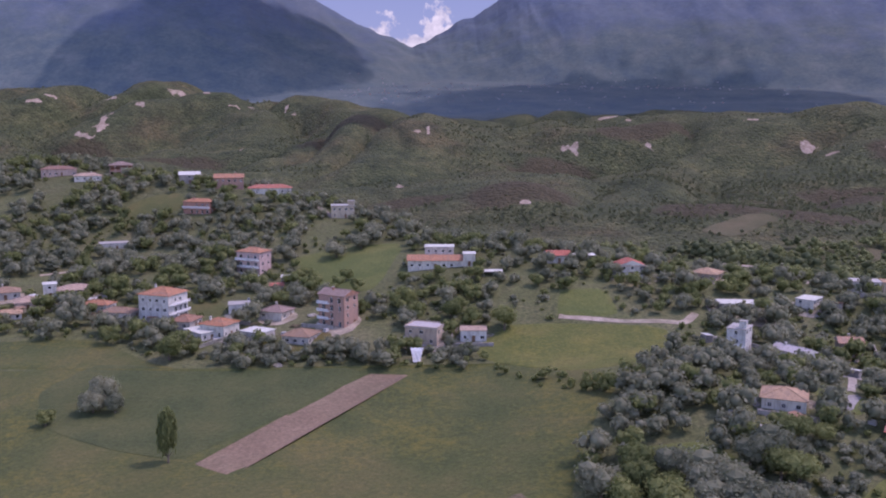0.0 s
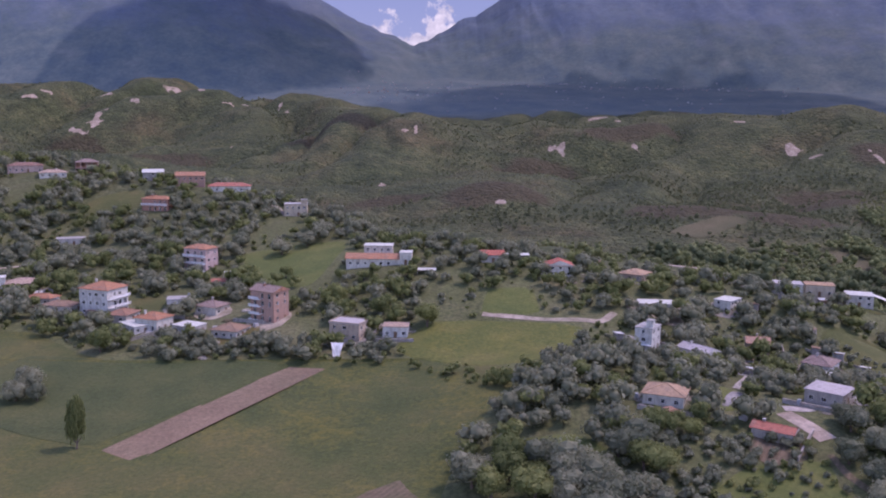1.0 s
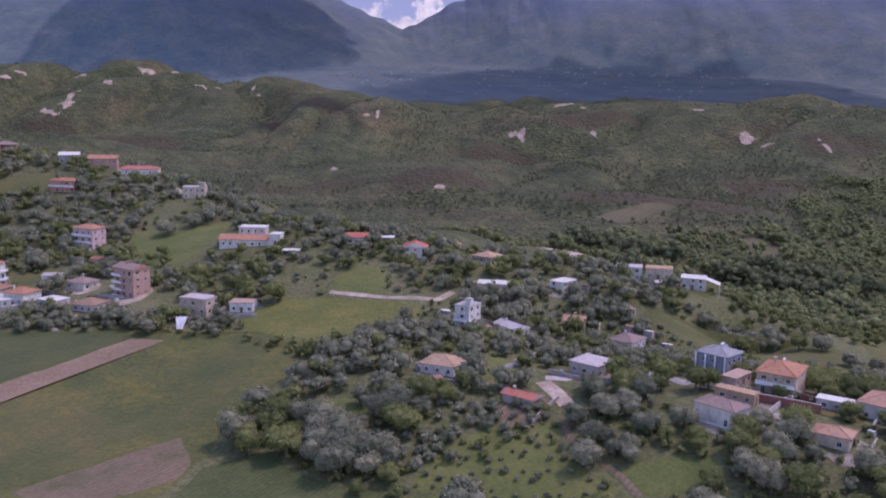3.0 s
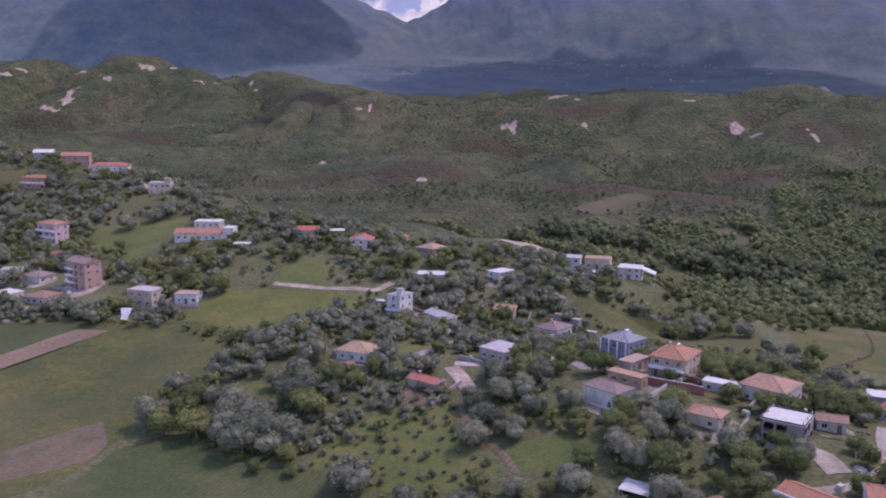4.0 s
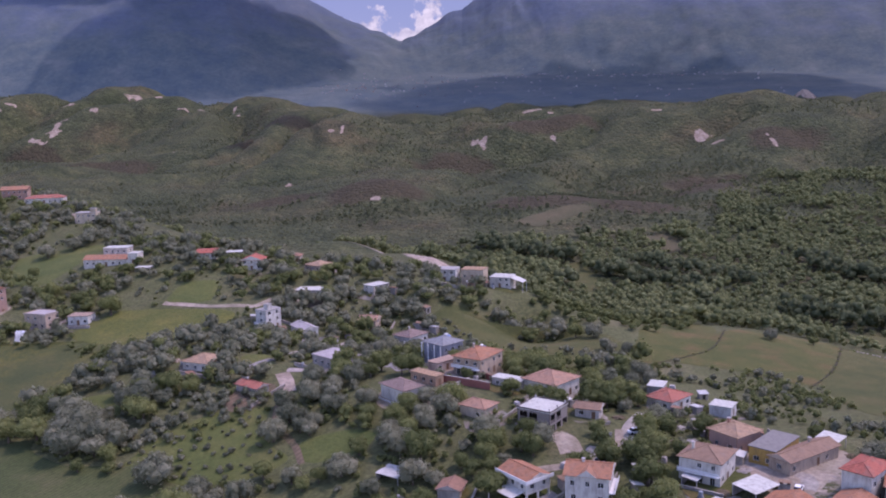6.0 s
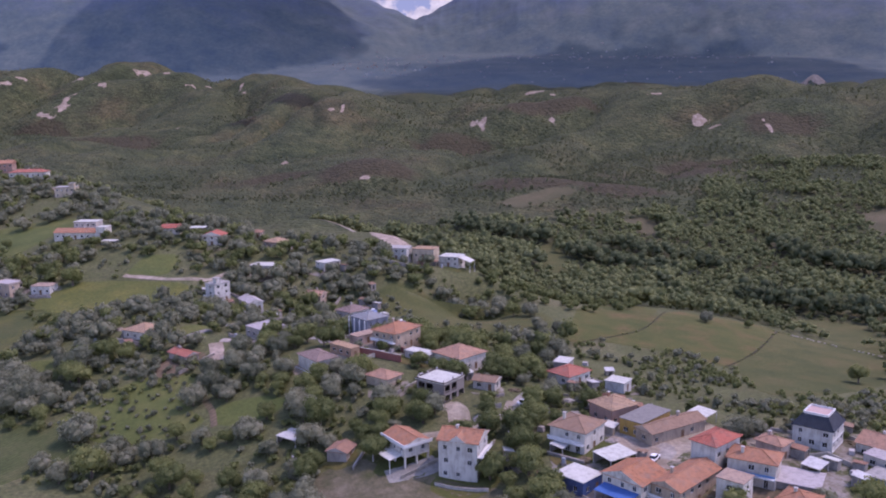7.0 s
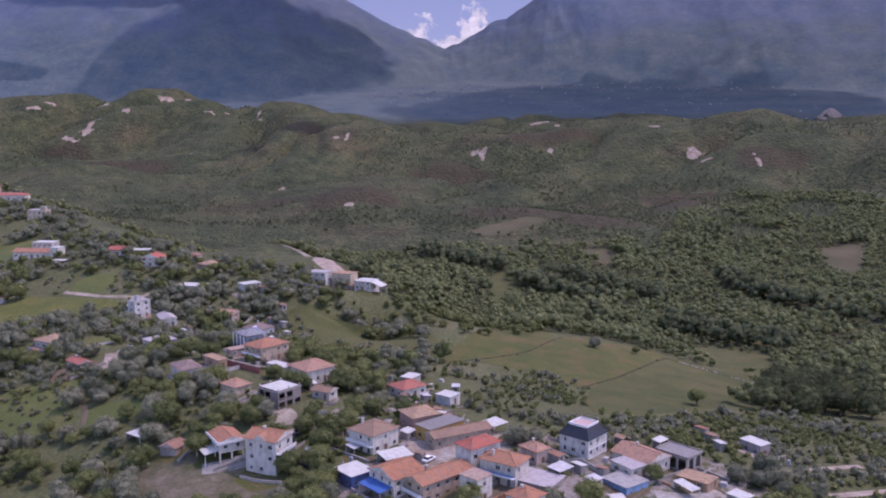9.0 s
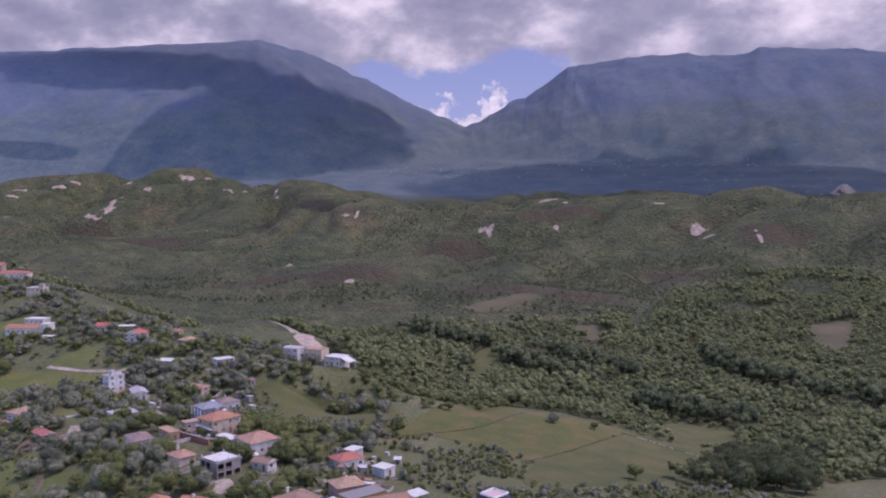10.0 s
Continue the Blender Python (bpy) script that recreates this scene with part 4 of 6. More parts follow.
lane("yard_4", [(114, 204), (117, 196), (119, 189)], 4.5, DUST, "bare yard beside the red shed", category="yard", lift=0.2)
lane("road_10", [(108, 223), (116, 239), (125, 258), (130, 264)], 2.2, STONE, "white-edged lane bending round the grove", category="road", lift=0.2)
lane("road_11", [(-71, 456), (-63, 450), (-55, 434)], 2.6, DUST, "pale lane on the hill shoulder", category="road", lift=0.2)
lane("road_12", [(-177, 377), (-166, 387), (-154, 402), (-133, 403)], 2.6, DUST, "pale track across the hillside", category="road", lift=0.2)
lane("road_13", [(243, 248), (271, 276), (290, 321)], 0.9, DITCH, "dark weedy ditch along the hay field", category="road", lift=0.3)
lane("road_14", [(292, 227), (316, 265), (342, 320)], 0.9, DITCH, "dark weedy ditch between the pastures", category="road", lift=0.3)
lane("road_15", [(339, 317), (352, 312), (366, 300), (380, 285)], 0.8, DITCH, "dark weedy bank with pale stones along the pasture", lift=0.3)
open_field("yard_6", [(162, 118), (174, 126), (181, 121), (194, 116), (210, 110), (214, 101), (192, 95), (168, 103)], DUST_WEEDS, "pale terraced earth below the house on pillars", lift=0.12, wobble=2.5, category="yard")
lane("road_16", [(181, 128), (189, 132), (200, 134), (211, 140), (214, 152)], 2.6, DUST, "dusty lane round the tall house", category="road", lift=0.2)
lane("road_17", [(352, 118), (372, 128), (396, 138), (420, 142)], 2.6, DUST, "pale dirt track below the wood", category="road", lift=0.2)
field("yard_5", [(224, 96), (262, 84), (330, 92), (336, 120), (318, 136), (290, 132), (262, 140), (240, 148), (222, 128)], BUILT, "dusty built-up ground between the lower houses", lift=0.09, category="yard")


# ---- bare slips on the hills ----
def bare_soil():
    m = Nodes("bare_pinkish_soil", 0.95)
    col = m.ramp(m.noise(7, 6, 0.7), (0.32, (0.17, 0.125, 0.090)), (0.5, (0.26, 0.20, 0.155)), (0.68, (0.35, 0.29, 0.235)))
    col = m.mix(0.6, col, m.ramp(m.noise(2.2, 5, 0.75), (0.36, (0.5, 0.5, 0.48)), (0.62, (1.15, 1.15, 1.15))), "MULTIPLY")
    m.bump(m.noise(2.5, 5, 0.7), 0.8)
    return m.done(col)


SLIP_SOIL = bare_soil()
BARE = []


def slip(x, y, wide, deep, turn=0):
    """A ragged scar of bare soil that follows the slope; half widths in metres."""
    BARE.append((x, y, wide, deep))
    cell = 1.2 if y < 1400 else 1.8
    ni, nj = int(1.5 * wide / cell) + 1, int(1.5 * deep / cell) + 1
    u, v = np.meshgrid((np.arange(-ni, ni + 2) - 0.5) * cell, (np.arange(-nj, nj + 2) - 0.5) * cell)
    c, n = math.cos(radians(turn)), math.sin(radians(turn))
    px, py = x + u * c - v * n, y + u * n + v * c
    keep = np.hypot(u / wide, v / deep) + 2.6 * fractal(px / 9, py / 17, 4, 57) < 0.70
    pz = on_sheet(px, py) + (0.35 if y < 2000 else 2.5)
    bm = bmesh.new()
    verts = {}

    def vert(j, i):
        if (j, i) not in verts:
            verts[j, i] = bm.verts.new((px[j, i], py[j, i], pz[j, i]))
        return verts[j, i]

    for j in range(u.shape[0] - 1):
        for i in range(u.shape[1] - 1):
            k = [(j, i), (j, i + 1), (j + 1, i + 1), (j + 1, i)]
            k = [q for q in k if keep[q]]
            if len(k) >= 3:
                bm.faces.new([vert(*q) for q in k])
    if not bm.faces:
        bm.free()
        return None
    return tagged(link_mesh("bare_slip", bm, SLIP_SOIL, smooth=True), "ragged slip of bare pinkish soil on the scrub hill", "bare soil", kind="structure")


slip(-623, 1616, 9, 26)
slip(-619, 1586, 10, 16)
slip(-616, 1648, 9, 12, 20)
slip(-639, 1554, 19, 10)
slip(-542, 1832, 22, 12)
slip(-556, 1821, 9, 18)
slip(-463, 1752, 13, 8)
slip(-645, 1736, 14, 11, -25)
slip(-576, 1681, 15, 10, -25)
slip(-606, 1700, 10, 8, -25)
slip(-766, 1655, 15, 7, 25)
slip(-755, 1693, 17, 7, 25)
slip(-822, 1609, 17, 8, 30)
slip(-822, 1573, 13, 9, 30)
slip(-766, 1468, 7, 15)
slip(-310, 1754, 8, 14)
slip(-284, 1668, 9, 11)
slip(-402, 1707, 15, 6)
slip(-375, 1742, 17, 7)
slip(-23, 1299, 5, 22)
slip(-38, 1280, 7, 8)
slip(196, 1310, 9, 16)
slip(185, 1322, 8, 8)
slip(260, 1318, 6, 7)
slip(309, 1296, 7, 20)
slip(523, 1252, 13, 11, -15)
slip(529, 1187, 7, 7)
slip(586, 1132, 5, 16)
slip(586, 1156, 5, 12)
slip(-50, 1008, 4.5, 10)
slip(-319, 1380, 5, 14)
slip(78, 825, 6, 7)
slip(290, 1553, 26, 7)
slip(322, 1536, 15, 6)
slip(477, 1346, 13, 6)
slip(1045, 2235, 70, 60)


# ---- the houses of the village ----
house(-219.9, 500.2, 66.9, 24, 18.6, 9.0, 4.0, 1, "hip", "maroon", "pale_pink", "low pale house with a dark red hipped roof", near=False)
house(-200.6, 493.0, 64.5, 22, 14.3, 8.0, 3.0, 1, "hip", "dusty", "white", "low white house with a faded pink roof", near=False)
house(-187.7, 509.6, 66.7, 20, 12.4, 10.0, 6.2, 2, "hip", "mauve", "brick", "unfinished brown brick house with an open upper floor", loggia=True, near=False)
house(-146.3, 504.0, 62.5, 16, 11.3, 9.0, 5.0, 2, "gable", "whitesheet", "greywall", "pale grey house with a white sheet roof", near=False)
house(-120.9, 492.6, 60.4, 14, 15.8, 10.0, 6.2, 2, "gable", "orange", "brick", "brick house with an orange gabled roof", near=False)
house(-95.5, 480.5, 58.2, 11, 23.1, 9.0, 3.4, 1, "hip", "red", "white", "long low white house with a red hipped roof", near=False)
house(-126.0, 450.9, 50.4, 77, 7.1, 15.3, 6.2, 2, "hip", "orange", "salmon", "salmon pink two-storey house with an orange hipped roof", balcony=1, near=False)
house(-50.7, 439.3, 49.4, 7, 11.6, 9.0, 6.3, 2, "flat", "concrete", "cream", "cream flat-roofed house with a stair tower", tower=True, near=False)
house(-160.2, 420.0, 35.8, 21, 13.1, 8.0, 3.3, 1, "flat", "concrete", "palewhite", "small pale flat-roofed house with three windows", near=False)
house(-82.0, 373.7, 32.0, 66, 8.3, 11.9, 9.6, 3, "hip", "orange", "pinkwhite", "pink and white three-storey house with long balconies", balcony=3, near=False)
canopy(-63.0, 354.8, 31.0, 10, 7.9, 6.0, 3.0, "whitesheet", "open shed with a white sheet roof")
house(-66.9, 345.4, 29.3, 11, 5.0, 4.0, 2.5, 1, "gable", "red", "greywall", "small shed with a red roof", near=False)
house(-37.2, 304.2, 25.0, 59, 8.1, 11.2, 11.3, 4, "gable", "mauve", "brick", "tall unplastered brick house of four storeys with a mauve roof", balcony=4, half=True, ridge="v")
house(-104.0, 318.3, 23.7, 71, 11.6, 12.9, 10.2, 3, "hip", "orange", "bluewhite", "white three-storey house with an orange hipped roof", balcony_right=2)
house(-131.4, 326.4, 25.2, 77, 6.4, 10.7, 3.0, 1, "hip", "orange", "white", "low house with an orange hipped roof among trees")
house(-120.2, 317.9, 24.1, 77, 7.0, 11.9, 3.0, 1, "hip", "brown", "palewhite", "low house with a brown hipped roof")
house(-147.7, 344.6, 27.1, 23, 13.0, 9.0, 3.5, 1, "hip", "dusty", "palepink", "pale pink bungalow with a faded roof", near=False)
house(-157.5, 343.5, 27.2, 25, 5.0, 6.0, 5.6, 2, "flat", "whitesheet", "white", "narrow white two-storey block", near=False)
house(-159.5, 328.9, 25.8, 26, 9.4, 9.0, 3.0, 1, "hip", "dusty", "palepink", "pink bungalow with a faded hipped roof")
house(-151.2, 327.8, 25.8, 25, 5.0, 5.0, 3.3, 1, "flat", "concrete", "white", "small white flat-roofed annex")
house(-174.0, 340.6, 27.2, 27, 10.5, 9.0, 3.0, 1, "hip", "brown", "palewhite", "low house with a brown hipped roof by the grove", near=False)
house(-160.3, 314.5, 24.4, 27, 9.1, 6.0, 2.6, 1, "hip", "tan", "palewhite", "low outbuilding with a tan roof")
house(-93.2, 308.4, 23.1, 78, 9.3, 8.3, 3.0, 1, "hip", "redbrown", "palewhite", "bungalow with a red-brown roof beside the tall white house")
house(-78.6, 299.9, 22.1, 67, 8.9, 10.0, 4.6, 1, "hip", "orange", "white", "white house with an orange hipped roof and a porch", balcony=1)
house(-84.8, 296.9, 21.7, 47, 5.9, 11.2, 3.0, 1, "flat", "whitesheet", "bluewhite", "white flat-roofed house beside the hedge")
house(-64.1, 294.3, 22.0, 63, 7.5, 9.2, 3.3, 1, "flat", "whitesheet", "palewhite", "grey-white bungalow with a white flat roof")
house(-48.5, 291.0, 21.9, 73, 9.5, 9.8, 3.0, 1, "hip", "brown", "palewhite", "bungalow with a light brown hipped roof")
house(-77.0, 322.9, 25.5, 13, 7.6, 7.0, 3.5, 1, "flat", "concrete", "bluewhite", "small pale block with a flat roof")
house(-61.1, 314.2, 25.1, 67, 8.4, 9.4, 3.2, 1, "hip", "mauve", "palewhite", "bungalow with a dull mauve hipped roof")
house(-6.0, 287.6, 22.6, 71, 8.5, 11.3, 6.0, 2, "flat", "lilac", "beige", "beige two-storey house with a flat lilac roof", deck=True)
house(10.3, 288.4, 23.5, -2, 8.7, 7.0, 3.8, 1, "flat", "dusty", "bluewhite", "white bungalow with a flat pinkish roof")
house(-3.0, 352.9, 37.8, 0, 22.4, 9.0, 3.4, 1, "gable", "orange", "white", "long low house with an orange gabled roof", near=False)
house(10.7, 351.1, 39.0, -2, 4.8, 7.0, 5.0, 1, "flat", "whitesheet", "white", "white block at the end of the long house", near=False)
house(-1.5, 360.6, 39.4, 0, 11.9, 8.0, 6.2, 2, "flat", "whitesheet", "palewhite", "pale house with a white flat roof", near=False)
canopy(19.7, 337.3, 36.9, -3, 7.5, 4.0, 2.2, "whitesheet", "low white roofed shelter in the olive grove")
house(46.6, 351.7, 40.2, 4, 9.3, 8.0, 3.2, 1, "gable", "red", "white", "low house with a bright red roof", near=False)
canopy(57.5, 355.7, 40.4, 2, 10.4, 5.0, 2.4, "whitesheet", "long white shelter beside the red-roofed house")
house(72.9, 336.1, 37.2, -0, 10.1, 9.0, 4.6, 2, "gable", "red", "white", "white gabled house with two small upper windows", ridge="v", near=False)
house(103.8, 337.6, 35.4, 54, 9.3, 9.9, 3.0, 1, "hip", "tan", "beige", "bungalow with a tan hipped roof on the ridge", near=False)
house(89.3, 352.7, 37.6, -3, 5.9, 6.0, 3.0, 1, "hip", "redbrown", "beige", "small beige house with a red-brown roof", near=False)
house(105.6, 307.8, 29.3, -6, 12.9, 8.0, 3.2, 1, "flat", "whitesheet", "palewhite", "long bungalow with a bright white flat roof")
house(133.4, 311.8, 28.4, 48, 9.2, 6.4, 4.8, 2, "flat", "whitesheet", "white", "white two-level house with a flat roof")
house(164.1, 333.9, 30.1, -14, 10.5, 8.0, 5.6, 2, "flat", "concrete", "bluewhite", "pale two-storey house at the road", near=False)
house(177.1, 334.8, 30.5, -16, 10.8, 8.0, 4.6, 1, "flat", "tan", "cream", "cream house with a tan roof at the road", near=False)
house(190.0, 327.9, 27.8, -19, 9.7, 9.0, 4.8, 2, "flat", "whitesheet", "palewhite", "pale house with a white roof above a yard wall", awning=True)
house(94.3, 270.7, 24.0, 57, 8.0, 5.8, 8.0, 3, "flat", "concrete", "bluewhite", "white cube-shaped house with a roof stair hut", hut=True, balcony=1)
house(109.6, 265.2, 22.2, 35, 6.2, 11.6, 3.6, 1, "gable", "lilac", "white", "white outbuilding with a grey sheet roof")
house(86.1, 212.4, 25.0, 67, 9.7, 10.4, 3.2, 1, "hip", "tan", "white", "white bungalow with a tan hipped roof in the grove")
house(133.7, 279.6, 20.2, -12, 7.2, 7.0, 4.8, 2, "gable", "salmon", "beige", "beige house with a salmon gabled roof behind trees")
house(151.1, 269.1, 17.4, 51, 10.5, 8.8, 3.6, 1, "hip", "mauve", "bluewhite", "pale bungalow with a mauve hipped roof")
house(129.2, 212.7, 25.5, 49, 9.6, 9.6, 3.6, 1, "flat", "lilac", "greywall", "grey bungalow with a flat lilac roof")
house(107.2, 191.7, 22.4, 55, 4.7, 9.5, 3.0, 1, "gable", "red", "greywall", "low grey shed with a red sheet roof", ridge="v")
house(166.0, 213.7, 25.7, 45, 8.9, 9.3, 6.6, 2, "hip", "bluegrey", "bluewall", "blue-grey two-storey house with a hipped slate-blue roof", columns=True, solar=True)
house(177.4, 196.1, 27.0, 56, 12.8, 9.8, 5.8, 2, "hip", "orange", "beige", "beige two-storey house with an orange hipped roof", balcony=1, solar=True)
house(166.3, 198.9, 27.2, 46, 9.1, 4.1, 3.0, 1, "flat", "dusty", "palepink", "small pinkish annex with a flat roof")
house(161.9, 185.1, 27.0, 50, 3.5, 10.2, 3.2, 1, "flat", "tan", "tanwall", "tan outbuilding with a flat roof")
house(155.1, 175.6, 25.0, 42, 7.2, 10.7, 4.6, 1, "hip", "mauve", "white", "white house with a mauve hipped roof and a porch", balcony=1)
house(177.1, 162.3, 24.6, 54, 6.4, 8.1, 3.4, 1, "hip", "salmon", "cream", "bungalow with a salmon hipped roof among trees")
house(186.5, 181.6, 26.2, 56, 3.9, 9.6, 3.0, 1, "flat", "whitesheet", "palewhite", "long low shed with a white roof")
house(198.5, 179.3, 25.2, 47, 11.6, 11.7, 4.6, 1, "hip", "salmon", "white", "white house with a wide salmon hipped roof")
house(194.0, 155.3, 23.6, 56, 9.4, 9.7, 5.9, 2, "flat", "whitesheet", "darkbrick", "dark unfinished house with a white flat roof", loggia=True, parapet=True)
house(232.1, 177.0, 21.3, 44, 9.7, 8.4, 3.2, 1, "hip", "red", "white", "white bungalow with a bright red hipped roof")
house(231.5, 189.8, 19.9, -23, 4.6, 6.0, 4.0, 1, "flat", "whitesheet", "greywall", "small grey block with a pale roof")
house(207.1, 161.5, 24.2, -20, 6.5, 5.0, 2.8, 1, "gable", "brown", "palewhite", "small outbuilding with a brown roof")
house(187.2, 124.2, 18.6, 38, 7.2, 9.6, 5.7, 2, "shed", "orange", "bluewhite", "white house on pillars with parapets and an orange roof", pillars=True, awning_left=True)
house(201.5, 118.7, 17.3, 74, 8.6, 9.6, 9.8, 3, "gable", "orange", "bluewhite", "tall white three-storey house with an orange roof and a gable", dormer=True, balcony_right=2, ridge="v")
house(229.6, 126.1, 21.9, 55, 10.1, 9.6, 5.6, 2, "hip", "brown", "white", "white two-storey house with a weathered brown tile roof", balcony=1)
house(240.6, 142.1, 22.5, 35, 8.9, 8.6, 4.6, 1, "hip", "tan", "brick", "brick house with a tan hipped tile roof")
house(253.3, 130.4, 22.7, 34, 18.1, 5.7, 3.3, 1, "gable", "brown", "beige", "long beige house with a weathered brown gabled roof", ridge="u")
house(247.6, 134.2, 22.7, 47, 13.0, 6.4, 4.2, 1, "flat", "oldgrey", "yellow", "ochre yellow house with a rough grey flat roof")
canopy(263.3, 139.8, 22.6, 47, 6.0, 5.5, 3.0, "whitesheet", "white sheet canopy on posts at the village edge")
house(259.9, 112.9, 22.0, 44, 10.2, 6.2, 7.4, 2, "hip", "red", "bluewhite", "white two-storey house with a bright red tile roof")
canopy(237.3, 115.4, 21.5, 35, 8.3, 6.4, 3.0, "whitesheet", "wide white sheet canopy over a yard")
house(227.9, 105.9, 19.9, 47, 7.0, 7.8, 3.6, 1, "flat", "whitesheet", "deepblue", "deep blue building with a white sheet roof")
house(239.7, 102.2, 20.0, 47, 9.5, 10.0, 5.4, 2, "gable", "orange", "white", "white house with an orange gabled roof and blue awning", ridge="u", blue_awning=True)
house(250.7, 101.2, 19.9, 47, 16.4, 6.9, 5.4, 2, "gable", "orange", "beige", "long beige house with an orange gabled roof", ridge="u", balcony=1)
house(267.1, 107.0, 21.7, 63, 7.4, 10.3, 6.0, 2, "hip", "orange", "palewhite", "house with an orange tile roof and blue balcony", balcony=1, blue=True)
house(274.9, 118.5, 22.5, 44, 4.8, 6.3, 4.0, 1, "hip", "salmon", "palepink", "low house with a faded salmon tile roof")
house(288.3, 126.9, 20.1, 54, 9.5, 9.2, 7.7, 3, "mansard", "slate", "bluewhite", "tall white house with a dark mansard roof and terrace")
house(303.5, 121.8, 20.9, 44, 9.1, 12.1, 3.5, 1, "gable", "salmon", "white", "long white house with a salmon roof and parapets", ridge="v")
house(299.6, 115.2, 21.3, 39, 5.8, 7.6, 3.0, 1, "flat", "lilac", "palewhite", "low white house with a grey flat roof")
house(297.7, 108.0, 19.2, 42, 8.0, 8.4, 3.5, 1, "flat", "concrete", "skyblue", "sky blue house with a grey flat roof")
house(276.0, 104.9, 20.1, 63, 8.8, 10.2, 3.4, 1, "flat", "lilac", "greywall", "grey bungalow with a lilac flat roof and white end wall")
canopy(281.5, 109.9, 21.9, 49, 5.7, 4.4, 2.8, "greysheet", "pale sheet canopy beside the tall white house")
house(260.3, 97.9, 20.5, 52, 5.4, 5.8, 6.2, 2, "flat", "dusty", "white", "white two-storey house with a pinkish flat roof")
house(313.9, 124.4, 20.1, 49, 7.0, 9.7, 4.4, 1, "flat", "oldgrey", "greywall", "unfinished grey house with a flat dark roof", loggia=True, deck=True)
canopy(309.6, 129.4, 20.2, 47, 4.2, 2.8, 5.6, "whitesheet", "small white canopy beside the flat-roofed house")
house(340.3, 148.3, 15.4, 37, 4.3, 7.2, 3.8, 1, "flat", "whitesheet", "greywall", "grey shed with a white roof in the grass")
house(316.8, 113.4, 19.5, 54, 5.8, 8.6, 2.4, 1, "flat", "tan", "tanwall", "low tan building with a rough flat roof")
canopy(313.1, 107.2, 19.6, 34, 3.1, 6.8, 2.6, "whitesheet", "white sheet canopy beside the street")
house(325.8, 104.9, 18.1, 43, 4.0, 4.8, 3.0, 1, "flat", "whitesheet", "greywall", "small house with a white roof at the street")
canopy(155.5, 137.7, 16.9, 62, 6.2, 6.7, 2.4, "greysheet", "small grey sheet canopy among trees")
house(170.2, 127.1, 17.5, 75, 5.4, 5.3, 2.5, 1, "gable", "redbrown", "greywall", "small shed with a rusty red and grey roof")
house(246.4, 172.4, 20.2, 58, 5.4, 6.0, 3.0, 1, "flat", "whitesheet", "bluewhite", "low pale building with a white roof")
canopy(225.2, 121.7, 21.6, 51, 4.3, 4.0, 2.4, "greysheet", "small pale canopy beside the brown-roofed house")
house(272.6, 93.6, 19.9, 51, 6.8, 6.6, 4.2, 1, "hip", "orange", "white", "white bungalow with an orange roof at the street")


# ---- yards, walls and vehicles ----
def yard(x, y, reach, turn, long, material, label):
    """A worn patch of ground round a house, with an uneven edge."""
    bm = bmesh.new()
    rings = []
    for r in (0.0, 0.35, 0.7, 1.0):
        ring = []
        for k in range(20 if r else 1):
            a = k * math.tau / 20
            q = reach * r * (1 + 0.45 * float(fractal(x + 2 * math.cos(a), y + 2 * math.sin(a), 2, 71)))
            u, v = q * long * math.cos(a), q * math.sin(a)
            c, s = math.cos(radians(turn)), math.sin(radians(turn))
            px, py = x + u * c - v * s, y + u * s + v * c
            ring.append(bm.verts.new((px, py, float(height(px, py)) + 0.13)))
        rings.append(ring)
    for k in range(20):
        bm.faces.new((rings[0][0], rings[1][k], rings[1][(k + 1) % 20]))
    for a, b in zip(rings[1:], rings[2:]):
        for k in range(20):
            bm.faces.new((a[k], b[k], b[(k + 1) % 20], a[(k + 1) % 20]))
    return tagged(link_mesh("yard", bm, material, smooth=True), label, "yard", kind="structure")


def garden_wall(points, tall, thick, material, label, name="garden_wall", coping=True):
    """A wall that steps along the slope, with a coping of its own."""
    line = smooth_line(points, 3.0)
    root = tagged(empty(name, pose(line[0].x, line[0].y, float(height(line[0].x, line[0].y)))), label, "wall", "garden walls")
    inv = root.matrix_world.inverted()
    for a, b in zip(line, line[1:]):
        za, zb = (float(height(p.x, p.y)) for p in (a, b))
        d = (b - a).normalized()
        s = Vector((-d.y, d.x, 0)) * thick / 2
        for nm, lo, hi, wide, mat in (("panel", -0.8, tall, 1.0, material), ("coping", tall + 0.002, tall + 0.12, 1.35, STONE)):
            if nm == "coping" and not coping:
                continue
            bm = bmesh.new()
            low = [bm.verts.new((p.x + w.x * wide, p.y + w.y * wide, z + lo)) for p, w, z in ((a, s, za), (b, s, zb), (b, -s, zb), (a, -s, za))]
            top = [bm.verts.new((v.co.x, v.co.y, v.co.z - lo + hi)) for v in low]
            bm.faces.new(low)
            bm.faces.new(top[::-1])
            for k in range(4):
                bm.faces.new((low[(k + 1) % 4], low[k], top[k], top[(k + 1) % 4]))
            bmesh.ops.recalc_face_normals(bm, faces=bm.faces)
            o = part(nm, bm, mat, root)
            o.matrix_parent_inverse = inv
    return root


